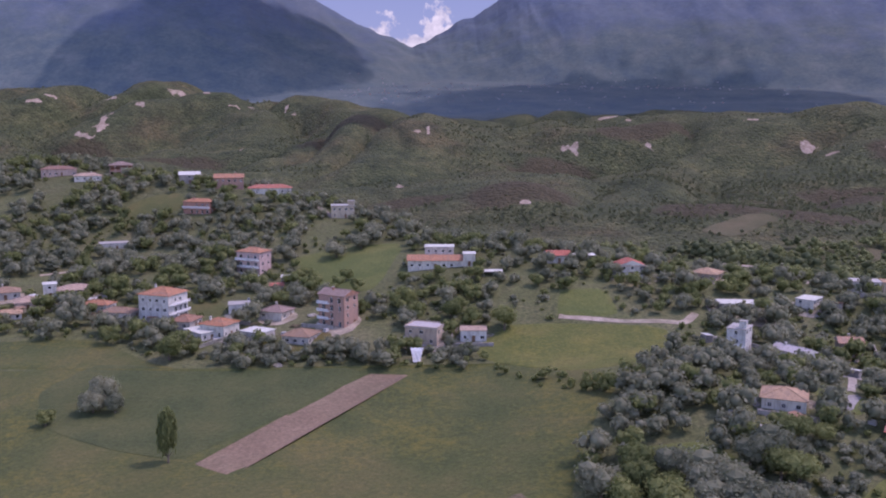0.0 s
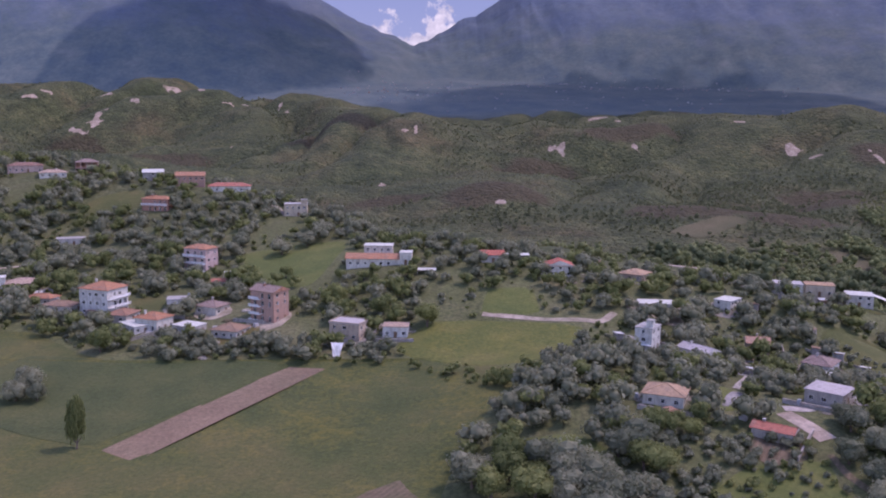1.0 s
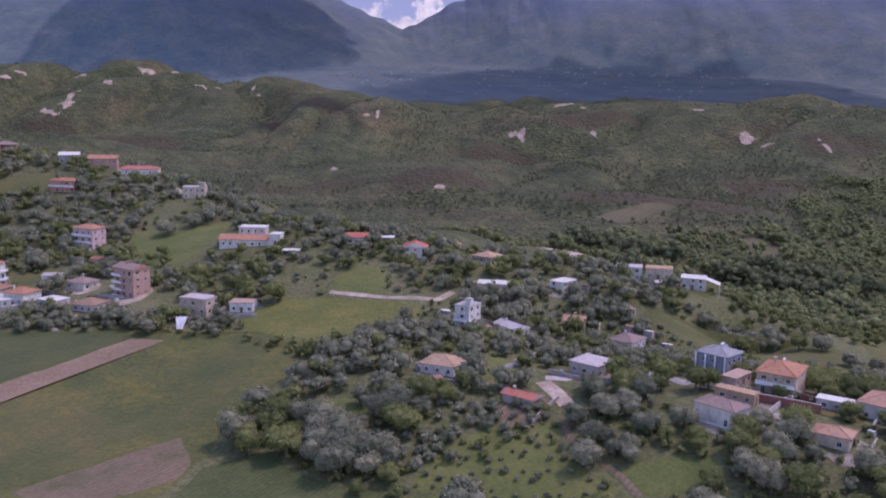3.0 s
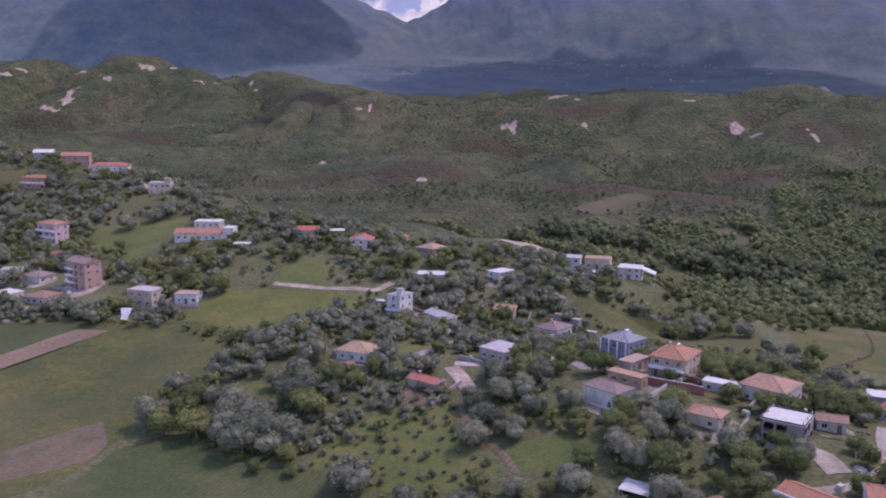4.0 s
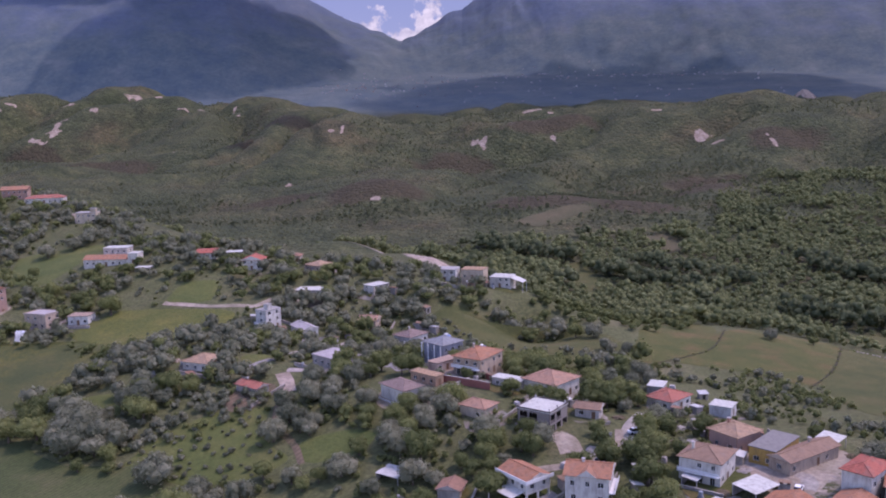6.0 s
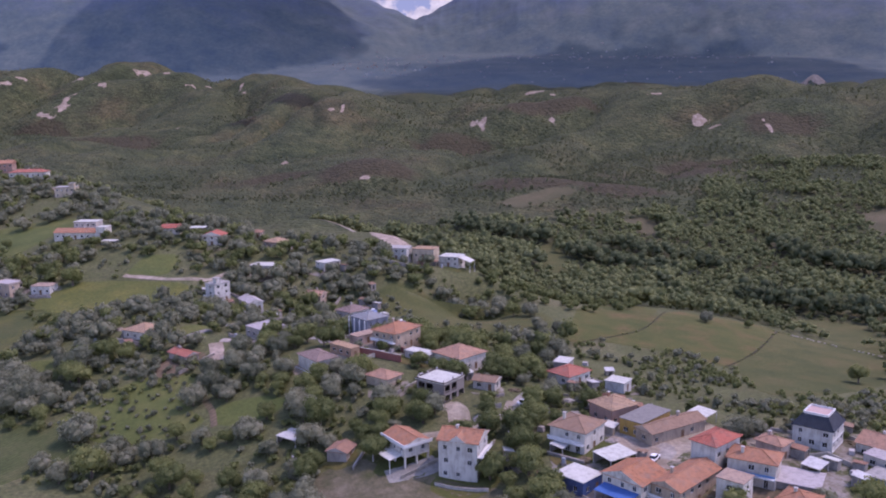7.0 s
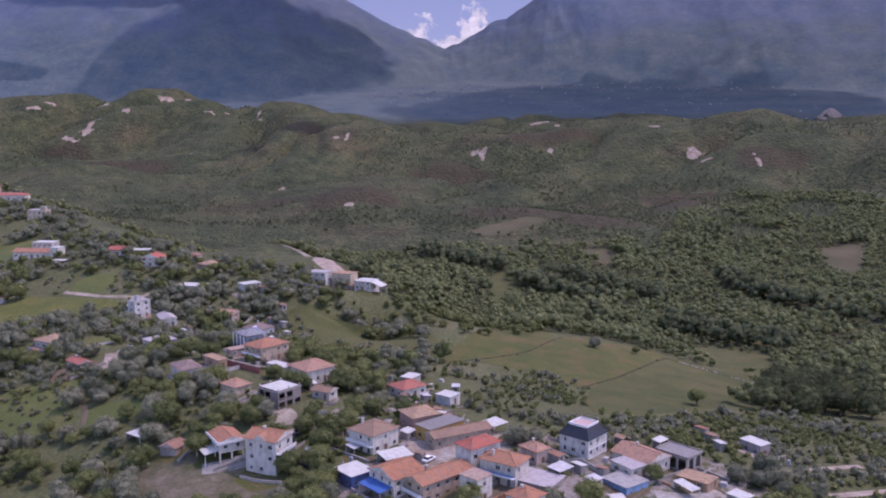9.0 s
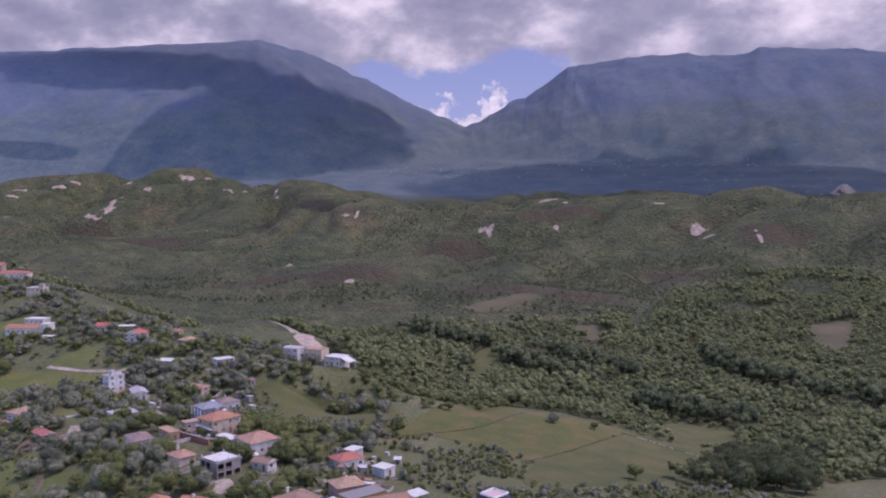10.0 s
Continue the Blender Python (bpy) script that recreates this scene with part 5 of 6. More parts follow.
def car(x, y, turn, colour, label):
    z = float(height(x, y))
    root = tagged(empty("car", pose(x, y, z + 0.22, 0, 0, turn)), label, "car", "parked cars")
    skin = plain("car_paint_" + colour, {"white": (0.75, 0.75, 0.75), "dark": (0.03, 0.03, 0.04), "grey": (0.25, 0.26, 0.28)}[colour], 0.3)
    bm = boxed(-2.1, -0.85, 0.25, 2.1, 0.85, 0.85, bevel=0.12)
    part("body", bm, skin, root)
    cab = bmesh.new()
    low = [cab.verts.new(p) for p in ((-1.5, -0.78, 0.852), (1.2, -0.78, 0.852), (1.2, 0.78, 0.852), (-1.5, 0.78, 0.852))]
    top = [cab.verts.new(p) for p in ((-1.1, -0.62, 1.42), (0.5, -0.62, 1.42), (0.5, 0.62, 1.42), (-1.1, 0.62, 1.42))]
    cab.faces.new(low[::-1])
    cab.faces.new(top)
    for k in range(4):
        cab.faces.new((low[k], low[(k + 1) % 4], top[(k + 1) % 4], top[k]))
    part("cabin", cab, plain("car_glass", (0.03, 0.035, 0.04), 0.1), root, "dark glazed cabin")
    part("car_roof", boxed(-1.08, -0.6, 1.422, 0.48, 0.6, 1.46), skin, root)
    for wx in (-1.3, 1.3):
        for wy in (-0.8, 0.8):
            part("wheel", rod(bmesh.new(), (wx, wy - 0.1, 0.3), (wx, wy + 0.1, 0.3), 0.32, sides=12), plain("tyre", (0.02, 0.02, 0.02), 0.9), root)
    return root


GROUNDS = (BUILT, TILLED, BUILT, BUILT, DUST, HAY)
for k, ob in enumerate([o for o in scene.objects if o.name.split(".")[0] == "house"]):
    p = ob.matrix_world.translation
    if p.y > 345:
        continue
    r = random.Random(k)
    size = max(c.dimensions.x for c in ob.children if c.data)
    off = Vector((r.uniform(-1, 1.5), r.uniform(-4, -1)))
    yard(p.x + off.x, p.y + off.y, size * r.uniform(0.5, 0.7) + 1.0, r.uniform(0, 180), r.uniform(1.0, 1.4), GROUNDS[r.randrange(6)], "worn bare yard round a village house")
    if p.y < 300 and r.random() < 0.8:
        a = ob.matrix_world.to_euler().z + (0 if r.random() < 0.5 else math.pi / 2)
        u, v = Vector((math.cos(a), math.sin(a))), Vector((math.sin(a), -math.cos(a)))
        c = Vector((p.x, p.y)) + v * (size * 0.55 + r.uniform(2.0, 4.5)) * (1 if v.y < 0 or r.random() < 0.3 else -1)
        ends = [c - u * size * r.uniform(0.5, 0.9), c + u * size * r.uniform(0.4, 0.9)]
        garden_wall([tuple(e) for e in ends], r.uniform(0.7, 1.3), 0.3, r.choice((STONE, paint("greywall"), paint("cream"), paint("palewhite"))), "low masonry garden wall with a pale coping")
RED_WALL = plain("red_render", (0.24, 0.09, 0.07))
garden_wall([(166.6, 184.6), (180.6, 177.5)], 2.2, 0.35, RED_WALL, "long red-brown garden wall with a pale coping")
garden_wall([(177.5, 191.1), (182.6, 184.6)], 1.8, 0.25, RED_WALL, "red-brown fence wall below the terrace", coping=False)
garden_wall([(154, 316.4), (161, 315), (169, 313.3), (174.4, 312.7)], 1.6, 0.4, STONE, "pale retaining wall below the road houses")
car(211, 115.5, 20, "dark", "dark parked car beside the tall white house")
car(246.5, 115.5, 60, "white", "white parked car in the narrow street")
car(206.2, 133.5, 40, "grey", "grey parked car on the lane")
car(217.6, 149.8, 10, "white", "white parked car between the gardens")
for k in range(3):
    field("garden_bed", [(164 + 3.4 * k, 177 - 0.9 * k), (166.2 + 3.4 * k, 178 - 0.9 * k), (168.2 + 3.4 * k, 173.5 - 0.9 * k), (166 + 3.4 * k, 172.5 - 0.9 * k)], STONE if k % 2 else HAY, "pale raised garden bed below the red wall", lift=0.3, pace=0.7, wobble=0.1, category="garden bed")


def tarp(x, y, wide, tall, label):
    """A white sheet hung over a frame, creased and sagging."""
    bm = bmesh.new()
    n = 10
    grid = [[bm.verts.new(((i / n - 0.5) * wide * (1 - 0.5 * j / n), 3.4 * j / n + 0.15 * math.sin(i * 1.7 + j), tall * (1 - (j / n) ** 1.4) + 0.12 * math.sin(i * 2.3 + j * 1.1) - 0.3)) for i in range(n + 1)] for j in range(n + 1)]
    for a, b in zip(grid, grid[1:]):
        for i in range(n):
            bm.faces.new((a[i], b[i], b[i + 1], a[i + 1]))
    bmesh.ops.solidify(bm, geom=bm.faces[:], thickness=0.05)
    ob = link_mesh("tarp", bm, plain("white_plastic", (0.80, 0.80, 0.80), 0.4), smooth=True)
    ob.matrix_world = pose(x, y, float(height(x, y)), 0, 0, 180)
    return tagged(ob, label, "tarp")


tarp(-8.4, 273.5, 4.4, 3.8, "large white plastic sheet hung at the field edge")


def clutter(kind, x, y, turn, k):
    """Small things that lie about the yards."""
    z = float(height(x, y))
    r = random.Random(k)
    if kind == "tank":
        root = tagged(empty("water_tank", pose(x, y, z + 0.1, 0, 0, turn)), "grey plastic water tank on a low stand", "tank", "yard clutter")
        part("stand", boxed(-0.6, -0.6, -0.6, 0.6, 0.6, 0.5), paint("greywall"), root)
        part("drum", rod(bmesh.new(), (0, 0, 0.502), (0, 0, 1.7), 0.55, 0.5, 10), plain("grey_plastic", (0.26, 0.28, 0.30), 0.5), root)
    elif kind == "rubble":
        bm = bmesh.new()
        bmesh.ops.create_icosphere(bm, subdivisions=3, radius=1)
        for v in bm.verts:
            v.co *= 1 + 0.5 * noise.noise(v.co * 3 + Vector((k, 0, 0)))
            v.co = Vector((v.co.x * 1.9, v.co.y * 1.4, max(v.co.z, -0.2) * 0.7))
        ob = tagged(link_mesh("spoil_mound", bm, r.choice((STONE, TILLED, DUST))), "mound of pale dug earth in a yard", "mound", "yard clutter")
        ob.matrix_world = pose(x, y, z, 0, 0, turn)
    elif kind == "shed":
        root = tagged(empty("garden_shed", pose(x, y, z, 0, 0, turn)), "small garden shed with a rusty sheet roof", "shed", "garden sheds")
        w, d, h = r.uniform(2.2, 4.0), r.uniform(2.0, 3.2), r.uniform(1.9, 2.4)
        part("wall", facade(w, -1.0, h, [(-0.4, 0.05, 0.4, 1.75)], 0.12), paint(r.choice(("greywall", "cream", "brick"))), root).matrix_local = pose(0, -d / 2, 0)
        part("wall", facade(w, -1.0, h, [], 0.12), paint("greywall"), root).matrix_local = pose(0, d / 2, 0, 0, 0, 180)
        for side in (-1, 1):
            part("wall", facade(d - 0.26, -1.0, h, [], 0.12), paint("greywall"), root).matrix_local = pose(side * w / 2, 0, 0, 0, 0, 90 * side)
        part("roof", sheet_roof([(-w / 2 - 0.2, -d / 2 - 0.2, h + 0.003), (w / 2 + 0.2, -d / 2 - 0.2, h + 0.003), (w / 2 + 0.2, d / 2 + 0.2, h + 0.4), (-w / 2 - 0.2, d / 2 + 0.2, h + 0.4)], ([], [(0, 1, 2, 3)]), 0.06), roofing(r.choice(("greysheet", "brown", "redbrown", "whitesheet"))), root)
    else:
        root = tagged(empty("block_stack", pose(x, y, z + 0.02, 0, 0, turn)), "stack of grey building blocks in a yard", "blocks", "yard clutter")
        for j in range(3):
            part("block_layer", boxed(-0.9 + 0.1 * j, -0.6, 0.4 * j - 0.3 * (j == 0), 0.9, 0.6, 0.4 * j + 0.395), plain("raw_concrete", (0.40, 0.37, 0.35)), root)


SPOTS = [(o.matrix_world.translation.x, o.matrix_world.translation.y) for o in scene.objects if o.name.split(".")[0] in ("house", "canopy")]
picker = random.Random(404)
placed = 0
while placed < 95:
    hx, hy = SPOTS[picker.randrange(len(SPOTS))]
    a, q = picker.uniform(0, math.tau), picker.uniform(7.5, 13)
    cx, cy = hx + q * math.cos(a), hy + q * math.sin(a)
    if hy > 330 or min(math.hypot(cx - p[0], cy - p[1]) for p in SPOTS) < 6.5 or any(inside(poly, cx, cy) for poly in OPEN_LAND):
        continue
    clutter(("shed", "rubble", "blocks", "shed", "rubble", "shed", "tank", "blocks")[placed % 8], cx, cy, picker.uniform(0, 180), placed)
    SPOTS.append((cx, cy))
    placed += 1


# crowded yards of the lower houses
LOWER = [(226, 100), (262, 88), (326, 94), (330, 120), (300, 136), (262, 144), (240, 168), (222, 170), (200, 150), (205, 128)]
FOOTPRINTS = [(o.matrix_world.translation.x, o.matrix_world.translation.y, max(c.dimensions.x for c in o.children if c.data)) for o in scene.objects if o.name.split(".")[0] in ("house", "canopy")]
FOOTPRINTS += [(p[0], p[1], 3.0) for p in SPOTS]
placed, tries = 0, 0
while placed < 70 and tries < 6000:
    tries += 1
    cx, cy = picker.uniform(200, 332), picker.uniform(88, 172)
    if not inside(LOWER, cx, cy) or min(math.hypot(cx - p[0], cy - p[1]) - 0.56 * p[2] for p in FOOTPRINTS) < 1.6 or any(math.hypot(cx - p.x, cy - p.y) < width / 2 + 1.2 for points, width in LANES for p in smooth_line(points, 3.0)):
        continue
    if placed % 3 == 1:
        a, r = picker.uniform(0, math.pi), picker.uniform(2.0, 4.0)
        garden_wall([(cx - r * math.cos(a), cy - r * math.sin(a)), (cx + r * math.cos(a), cy + r * math.sin(a))], picker.uniform(0.6, 1.6), 0.22, picker.choice((STONE, paint("greywall"), paint("palewhite"), paint("brick"))), "short rough wall between crowded village yards", coping=False)
    else:
        clutter(("shed", "rubble", "blocks", "rubble")[placed % 4], cx, cy, picker.uniform(0, 180), 200 + placed)
    FOOTPRINTS.append((cx, cy, 3.2))
    placed += 1


def field_stones():
    """Pale stones cleared from the pasture onto its bank."""
    rng = random.Random(8)
    meshes = []
    for k in range(3):
        bm = bmesh.new()
        bmesh.ops.create_icosphere(bm, subdivisions=1, radius=0.6)
        for v in bm.verts:
            v.co *= 1 + 0.4 * noise.noise(v.co * 2 + Vector((k * 5, 0, 0)))
            v.co.z *= 0.6
        me = bpy.data.meshes.new("field_stone")
        bm.to_mesh(me)
        bm.free()
        me.materials.append(STONE)
        meshes.append(me)
    for p in smooth_line([(346, 315), (356, 309), (366, 300), (376, 289)], 1.5):
        if rng.random() < 0.6:
            x, y = p.x + rng.uniform(-0.7, 0.7), p.y + rng.uniform(-0.7, 0.7)
            ob = new("field_stone", meshes[rng.randrange(3)])
            ob.matrix_world = pose(x, y, float(height(x, y)) + 0.25, 0, 0, rng.uniform(0, 360))
            tagged(ob, "pale weathered stone on the pasture bank", "stone", "field stones")


field_stones()


# ---- trees ----
def foliage(name, dark, mid, light, shared):
    m = Nodes(name, 0.75)
    leaf = m.ramp(m.random(True), (0.0, dark), (0.5, mid), (1.0, light))
    whole = m.noise(50, 5, 0.75) if shared else m.random()
    m.bsdf.inputs["Specular IOR Level"].default_value = 0.2
    col = m.mix(0.7, leaf, m.ramp(whole, (0.3, (0.66, 0.70, 0.66)), (0.7, (1.25, 1.2, 1.15))), "MULTIPLY")
    thin = m.tree.nodes.new("ShaderNodeBsdfTranslucent")
    both = m.tree.nodes.new("ShaderNodeMixShader")
    both.inputs[0].default_value = 0.5
    m.link(col, thin.inputs[0])
    m.link(m.bsdf.outputs[0], both.inputs[1])
    m.link(thin.outputs[0], both.inputs[2])
    m.link(both.outputs[0], m.tree.nodes["Material Output"].inputs[0])
    return m.done(col)


OLIVE = foliage("olive_leaves", (0.142, 0.154, 0.098), (0.186, 0.195, 0.128), (0.238, 0.242, 0.168), False)
GREEN = foliage("broad_leaves", (0.106, 0.126, 0.046), (0.148, 0.168, 0.060), (0.198, 0.212, 0.086), False)
DARK = foliage("dark_broad_leaves", (0.058, 0.074, 0.034), (0.084, 0.100, 0.044), (0.120, 0.134, 0.060), False)
# darker copy of WOOD_STUFF; shade of the tall rows is put into its colour
SHADED_STUFF = foliage("shade_toned_wood_leaves", (0.080, 0.100, 0.050), (0.116, 0.136, 0.064), (0.160, 0.178, 0.086), True)
OLIVE_STUFF = foliage("olive_grove_leaves", (0.142, 0.154, 0.098), (0.186, 0.195, 0.128), (0.238, 0.242, 0.168), True)
GREEN_STUFF = foliage("hedge_leaves", (0.106, 0.126, 0.046), (0.148, 0.168, 0.060), (0.198, 0.212, 0.086), True)
WOOD_STUFF = foliage("woodland_leaves", (0.126, 0.146, 0.062), (0.182, 0.202, 0.086), (0.246, 0.260, 0.118), True)
GULLY_STUFF = foliage("gully_tree_leaves", (0.098, 0.114, 0.062), (0.128, 0.142, 0.076), (0.162, 0.172, 0.096), True)
SCRUB_STUFF = foliage("scrub_leaves", (0.114, 0.122, 0.066), (0.142, 0.146, 0.080), (0.172, 0.170, 0.098), True)
BARK = plain("bark", (0.12, 0.09, 0.07), 0.95)
ICO = bmesh.new()
bmesh.ops.create_icosphere(ICO, subdivisions=1, radius=1)
ICO_V = np.array([v.co for v in ICO.verts])
ICO.faces.ensure_lookup_table()
ICO_F = [tuple(v.index for v in f.verts) for f in ICO.faces]
ICO.free()


def crown_arrays(seed, radius, tall, leaves, size, lobes=7):
    """Leaf clusters over a lumpy crown round the origin's axis, with a rough core in each lobe; quads and triangles."""
    rng = np.random.RandomState(seed)
    centres, radii = [], []
    for k in range(lobes):
        a, q = rng.uniform(0, math.tau), math.sqrt(rng.uniform(0.05, 1)) * radius * 0.58
        centres.append((q * math.cos(a), q * math.sin(a), tall * rng.uniform(0.42, 0.78) - 0.12 * q))
        radii.append(radius * rng.uniform(0.38, 0.62))
    verts, faces = [], []
    for c, r in zip(centres, radii):
        o = len(verts)
        bumps = ICO_V * (r * rng.uniform(0.62, 0.88, (12, 1))) * np.array((1, 1, 0.85))
        verts += [tuple(v) for v in bumps + np.array(c)]
        faces += [tuple(i + o for i in f) for f in ICO_F]
    for _ in range(leaves):
        k = rng.randint(lobes)
        n = rng.normal(size=3)
        n[2] = n[2] * 0.8 + 0.25
        n /= np.linalg.norm(n)
        p = np.array(centres[k]) + n * radii[k] * rng.uniform(0.78, 1.12) * np.array((1, 1, 0.88))
        if p[2] < tall * 0.14:
            p[2] = tall * rng.uniform(0.14, 0.3)
        n = n + rng.normal(size=3) * 0.34
        n /= np.linalg.norm(n)
        a = np.cross(n, rng.normal(size=3))
        a /= np.linalg.norm(a)
        b = np.cross(n, a)
        s = size * rng.uniform(0.6, 1.3)
        o = len(verts)
        verts += [tuple(p + a * s * i + b * s * j + n * rng.uniform(-0.2, 0.2) * s) for i, j in ((-0.5, -0.4), (0.5, -0.5), (0.55, 0.45), (-0.4, 0.5))]
        faces.append((o, o + 1, o + 2, o + 3))
    return np.array(verts), faces


def trunk_mesh(seed, tall, thick):
    rng = random.Random(seed)
    bm = bmesh.new()
    fork = Vector((rng.uniform(-0.2, 0.2), rng.uniform(-0.2, 0.2), tall * 0.3))
    rod(bm, (0, 0, -1.0), fork, thick, thick * 0.7, 7)
    for k in range(4):
        a = k * math.tau / 4 + rng.uniform(-0.4, 0.4)
        rod(bm, fork - Vector((0, 0, 0.15)), (math.cos(a) * tall * 0.25, math.sin(a) * tall * 0.25, tall * rng.uniform(0.5, 0.65)), thick * 0.5, thick * 0.15, 5)
    me = bpy.data.meshes.new("trunk")
    bm.to_mesh(me)
    bm.free()
    me.materials.append(BARK)
    return me


def crown_mesh(arrays, material):
    me = bpy.data.meshes.new("crown")
    me.from_pydata(arrays[0].tolist(), [], arrays[1])
    me.materials.append(material)
    return me


def tree(name, x, y, crown, trunk, scale, turn, label, group):
    root = tagged(empty(name, pose(x, y, float(height(x, y)), 0, 0, turn) @ Matrix.Diagonal((scale, scale, scale * (0.9 + 0.25 * ((x * 3.7 + y) % 1)), 1))), label, "tree", group)
    for n, me in (("trunk", trunk), ("crown", crown)):
        o = new(n, me)
        o.parent = root
    return root


OLIVE_CROWNS = [crown_mesh(crown_arrays(s, 3.9, 5.8, 1450, 0.32, 17), OLIVE) for s in range(5)]
GREEN_CROWNS = [crown_mesh(crown_arrays(s + 20, 3.6, 6.2, 1450, 0.32, 15), GREEN) for s in range(4)]
DARK_CROWNS = [crown_mesh(crown_arrays(s + 30, 3.6, 6.2, 1100, 0.36, 13), DARK) for s in range(3)]
SHRUB_CROWNS = [crown_mesh(crown_arrays(s + 40, 1.6, 2.2, 220, 0.30, 5), OLIVE) for s in range(3)]
TRUNKS = [trunk_mesh(s, 5.6, 0.32) for s in range(3)]
TWIGS = trunk_mesh(9, 2.0, 0.10)

# where trees may stand: the grove and gardens of the spur, and the hill above the fields
SPUR_LAND = [(38, 213), (60, 250), (78, 288), (92, 300), (150, 316), (200, 306), (236, 262), (300, 205), (345, 160), (352, 110), (270, 82), (180, 84), (110, 120), (62, 138), (30, 180)]
HILL_LAND = [(-340, 330), (-150, 296), (-92, 276), (-40, 268), (12, 264), (30, 290), (40, 300), (92, 302), (150, 318), (205, 312), (196, 345), (150, 362), (90, 360), (60, 398), (0, 430), (-60, 470), (-100, 505), (-220, 530), (-340, 520)]
ROUGH_LAND = [(345, 90), (345, 160), (300, 205), (320, 190), (380, 205), (430, 190), (440, 120), (400, 80)]
TAKEN = [(o.matrix_world.translation.x, o.matrix_world.translation.y) for o in scene.objects if o.name.split(".")[0] in ("house", "canopy")]
SIZES = [max(c.dimensions.x for c in o.children if c.data) for o in scene.objects if o.name.split(".")[0] in ("house", "canopy")]


def free(x, y, room=1.8):
    ok = np.ones(np.shape(x), bool)
    for poly in OPEN_LAND:
        ok &= ~inside(poly, x, y)
    for (hx, hy), s in zip(TAKEN, SIZES):
        ok &= np.hypot(x - hx, y - hy) > s * 0.58 + room
        # keep the sight of the fronts half open, as gardens do
        ok &= ~((np.abs(x - hx + 2) < s * 0.45) & (y < hy) & (y > hy - s * 0.5 - 1.8))
    for points, width in LANES:
        for p in smooth_line(points, 3.0):
            ok &= np.hypot(x - p.x, y - p.y) > width / 2 + (1.6 if width < 3.8 else 3.0)
    return ok


def scatter(poly, pace, seed, keep):
    """Jittered places within the outline, thinned where broad noise falls under keep."""
    rng = np.random.RandomState(seed)
    xs, ys = [p[0] for p in poly], [p[1] for p in poly]
    gx, gy = np.meshgrid(np.arange(min(xs), max(xs), pace), np.arange(min(ys), max(ys), pace))
    x, y = (gx + rng.uniform(-0.45, 0.45, gx.shape) * pace).ravel(), (gy + rng.uniform(-0.45, 0.45, gy.shape) * pace).ravel()
    ok = inside(poly, x, y) & (fractal(x / 26, y / 26, 3, seed) + 0.5 > keep)
    return x[ok], y[ok]


def leafy_stuff(name, places, templates, material, label, seed, low=0.7, high=1.25, sink=0.3, grow=None, squash=1.0):
    """Many trees or bushes as one mesh."""
    rng = np.random.RandomState(seed)
    px, py = np.asarray(places[0]), np.asarray(places[1])
    pz = height(px, py) - sink
    kind = rng.randint(len(templates), size=len(px))
    verts, loops, totals, base = [], [], [], 0
    for k, (v, f) in enumerate(templates):
        at = np.flatnonzero(kind == k)
        a, s = rng.uniform(0, math.tau, len(at)), rng.uniform(low, high, len(at))
        s = s if grow is None else s * grow[at]
        c, n = (np.cos(a) * s)[:, None], (np.sin(a) * s)[:, None]
        tall = (squash * s * rng.uniform(0.85, 1.15, len(at)))[:, None]
        out = np.stack([v[:, 0] * c - v[:, 1] * n + px[at][:, None], v[:, 0] * n + v[:, 1] * c + py[at][:, None], v[:, 2] * tall + pz[at][:, None]], 2)
        verts.append(out.reshape(-1, 3))
        flat = np.array([i for q in f for i in q])
        sizes = np.array([len(q) for q in f])
        loops.append((flat[None, :] + (base + np.arange(len(at)) * len(v))[:, None]).ravel())
        totals.append(np.tile(sizes, len(at)))
        base += len(at) * len(v)
    verts, loops, totals = np.concatenate(verts), np.concatenate(loops), np.concatenate(totals)
    me = bpy.data.meshes.new(name)
    me.vertices.add(len(verts))
    me.vertices.foreach_set("co", verts.ravel())
    me.loops.add(len(loops))
    me.loops.foreach_set("vertex_index", loops.astype(np.int32))
    me.polygons.add(len(totals))
    me.polygons.foreach_set("loop_start", (np.cumsum(totals) - totals).astype(np.int32))
    me.update(calc_edges=True)
    me.materials.append(material)
    return tagged(new(name, me), label, "vegetation", kind="stuff")


MID_OLIVES = [crown_arrays(60 + s, 3.6, 5.2, 170, 0.58, 6) for s in range(5)]
MID_GREENS = [crown_arrays(70 + s, 3.4, 5.8, 170, 0.58, 6) for s in range(5)]
WOODS = [crown_arrays(80 + s, 4.7, 9.0, 42, 1.1, 4) for s in range(7)]
GULLY_TREES = [crown_arrays(110 + s, 3.6, 5.6, 9, 1.6, 1) for s in range(7)]
BUSHES = [crown_arrays(90 + s, 1.9, 2.2, 34, 0.62, 2) for s in range(6)]
SCRUBS = [crown_arrays(100 + s, 3.2, 2.1, 0, 1.6, 1) for s in range(8)]

x, y = scatter(SPUR_LAND, 6.1, 5, 0.33)
BUILT_UP = [(224, 96), (262, 84), (330, 92), (336, 130), (300, 205), (236, 262), (222, 200), (228, 150), (222, 128)]
sparse = np.random.RandomState(31).uniform(size=len(x)) < 0.28
VERGE = [(248, 185), (280, 140), (330, 138), (360, 100), (360, 180), (300, 215), (240, 262), (236, 230)]
ok = free(x, y) & ((y > 150) | (x > 150) | (np.random.RandomState(32).uniform(size=len(x)) < 0.45)) & ~inside(VERGE, x, y) & ~inside(ORCHARD, x, y) & ~inside(YOUNG_GROVE, x, y) & (sparse | ~inside(BUILT_UP, x, y))
x, y = x[ok], y[ok]
order = np.argsort(y - 0.15 * x)
near_n = 230
rng = np.random.RandomState(77)
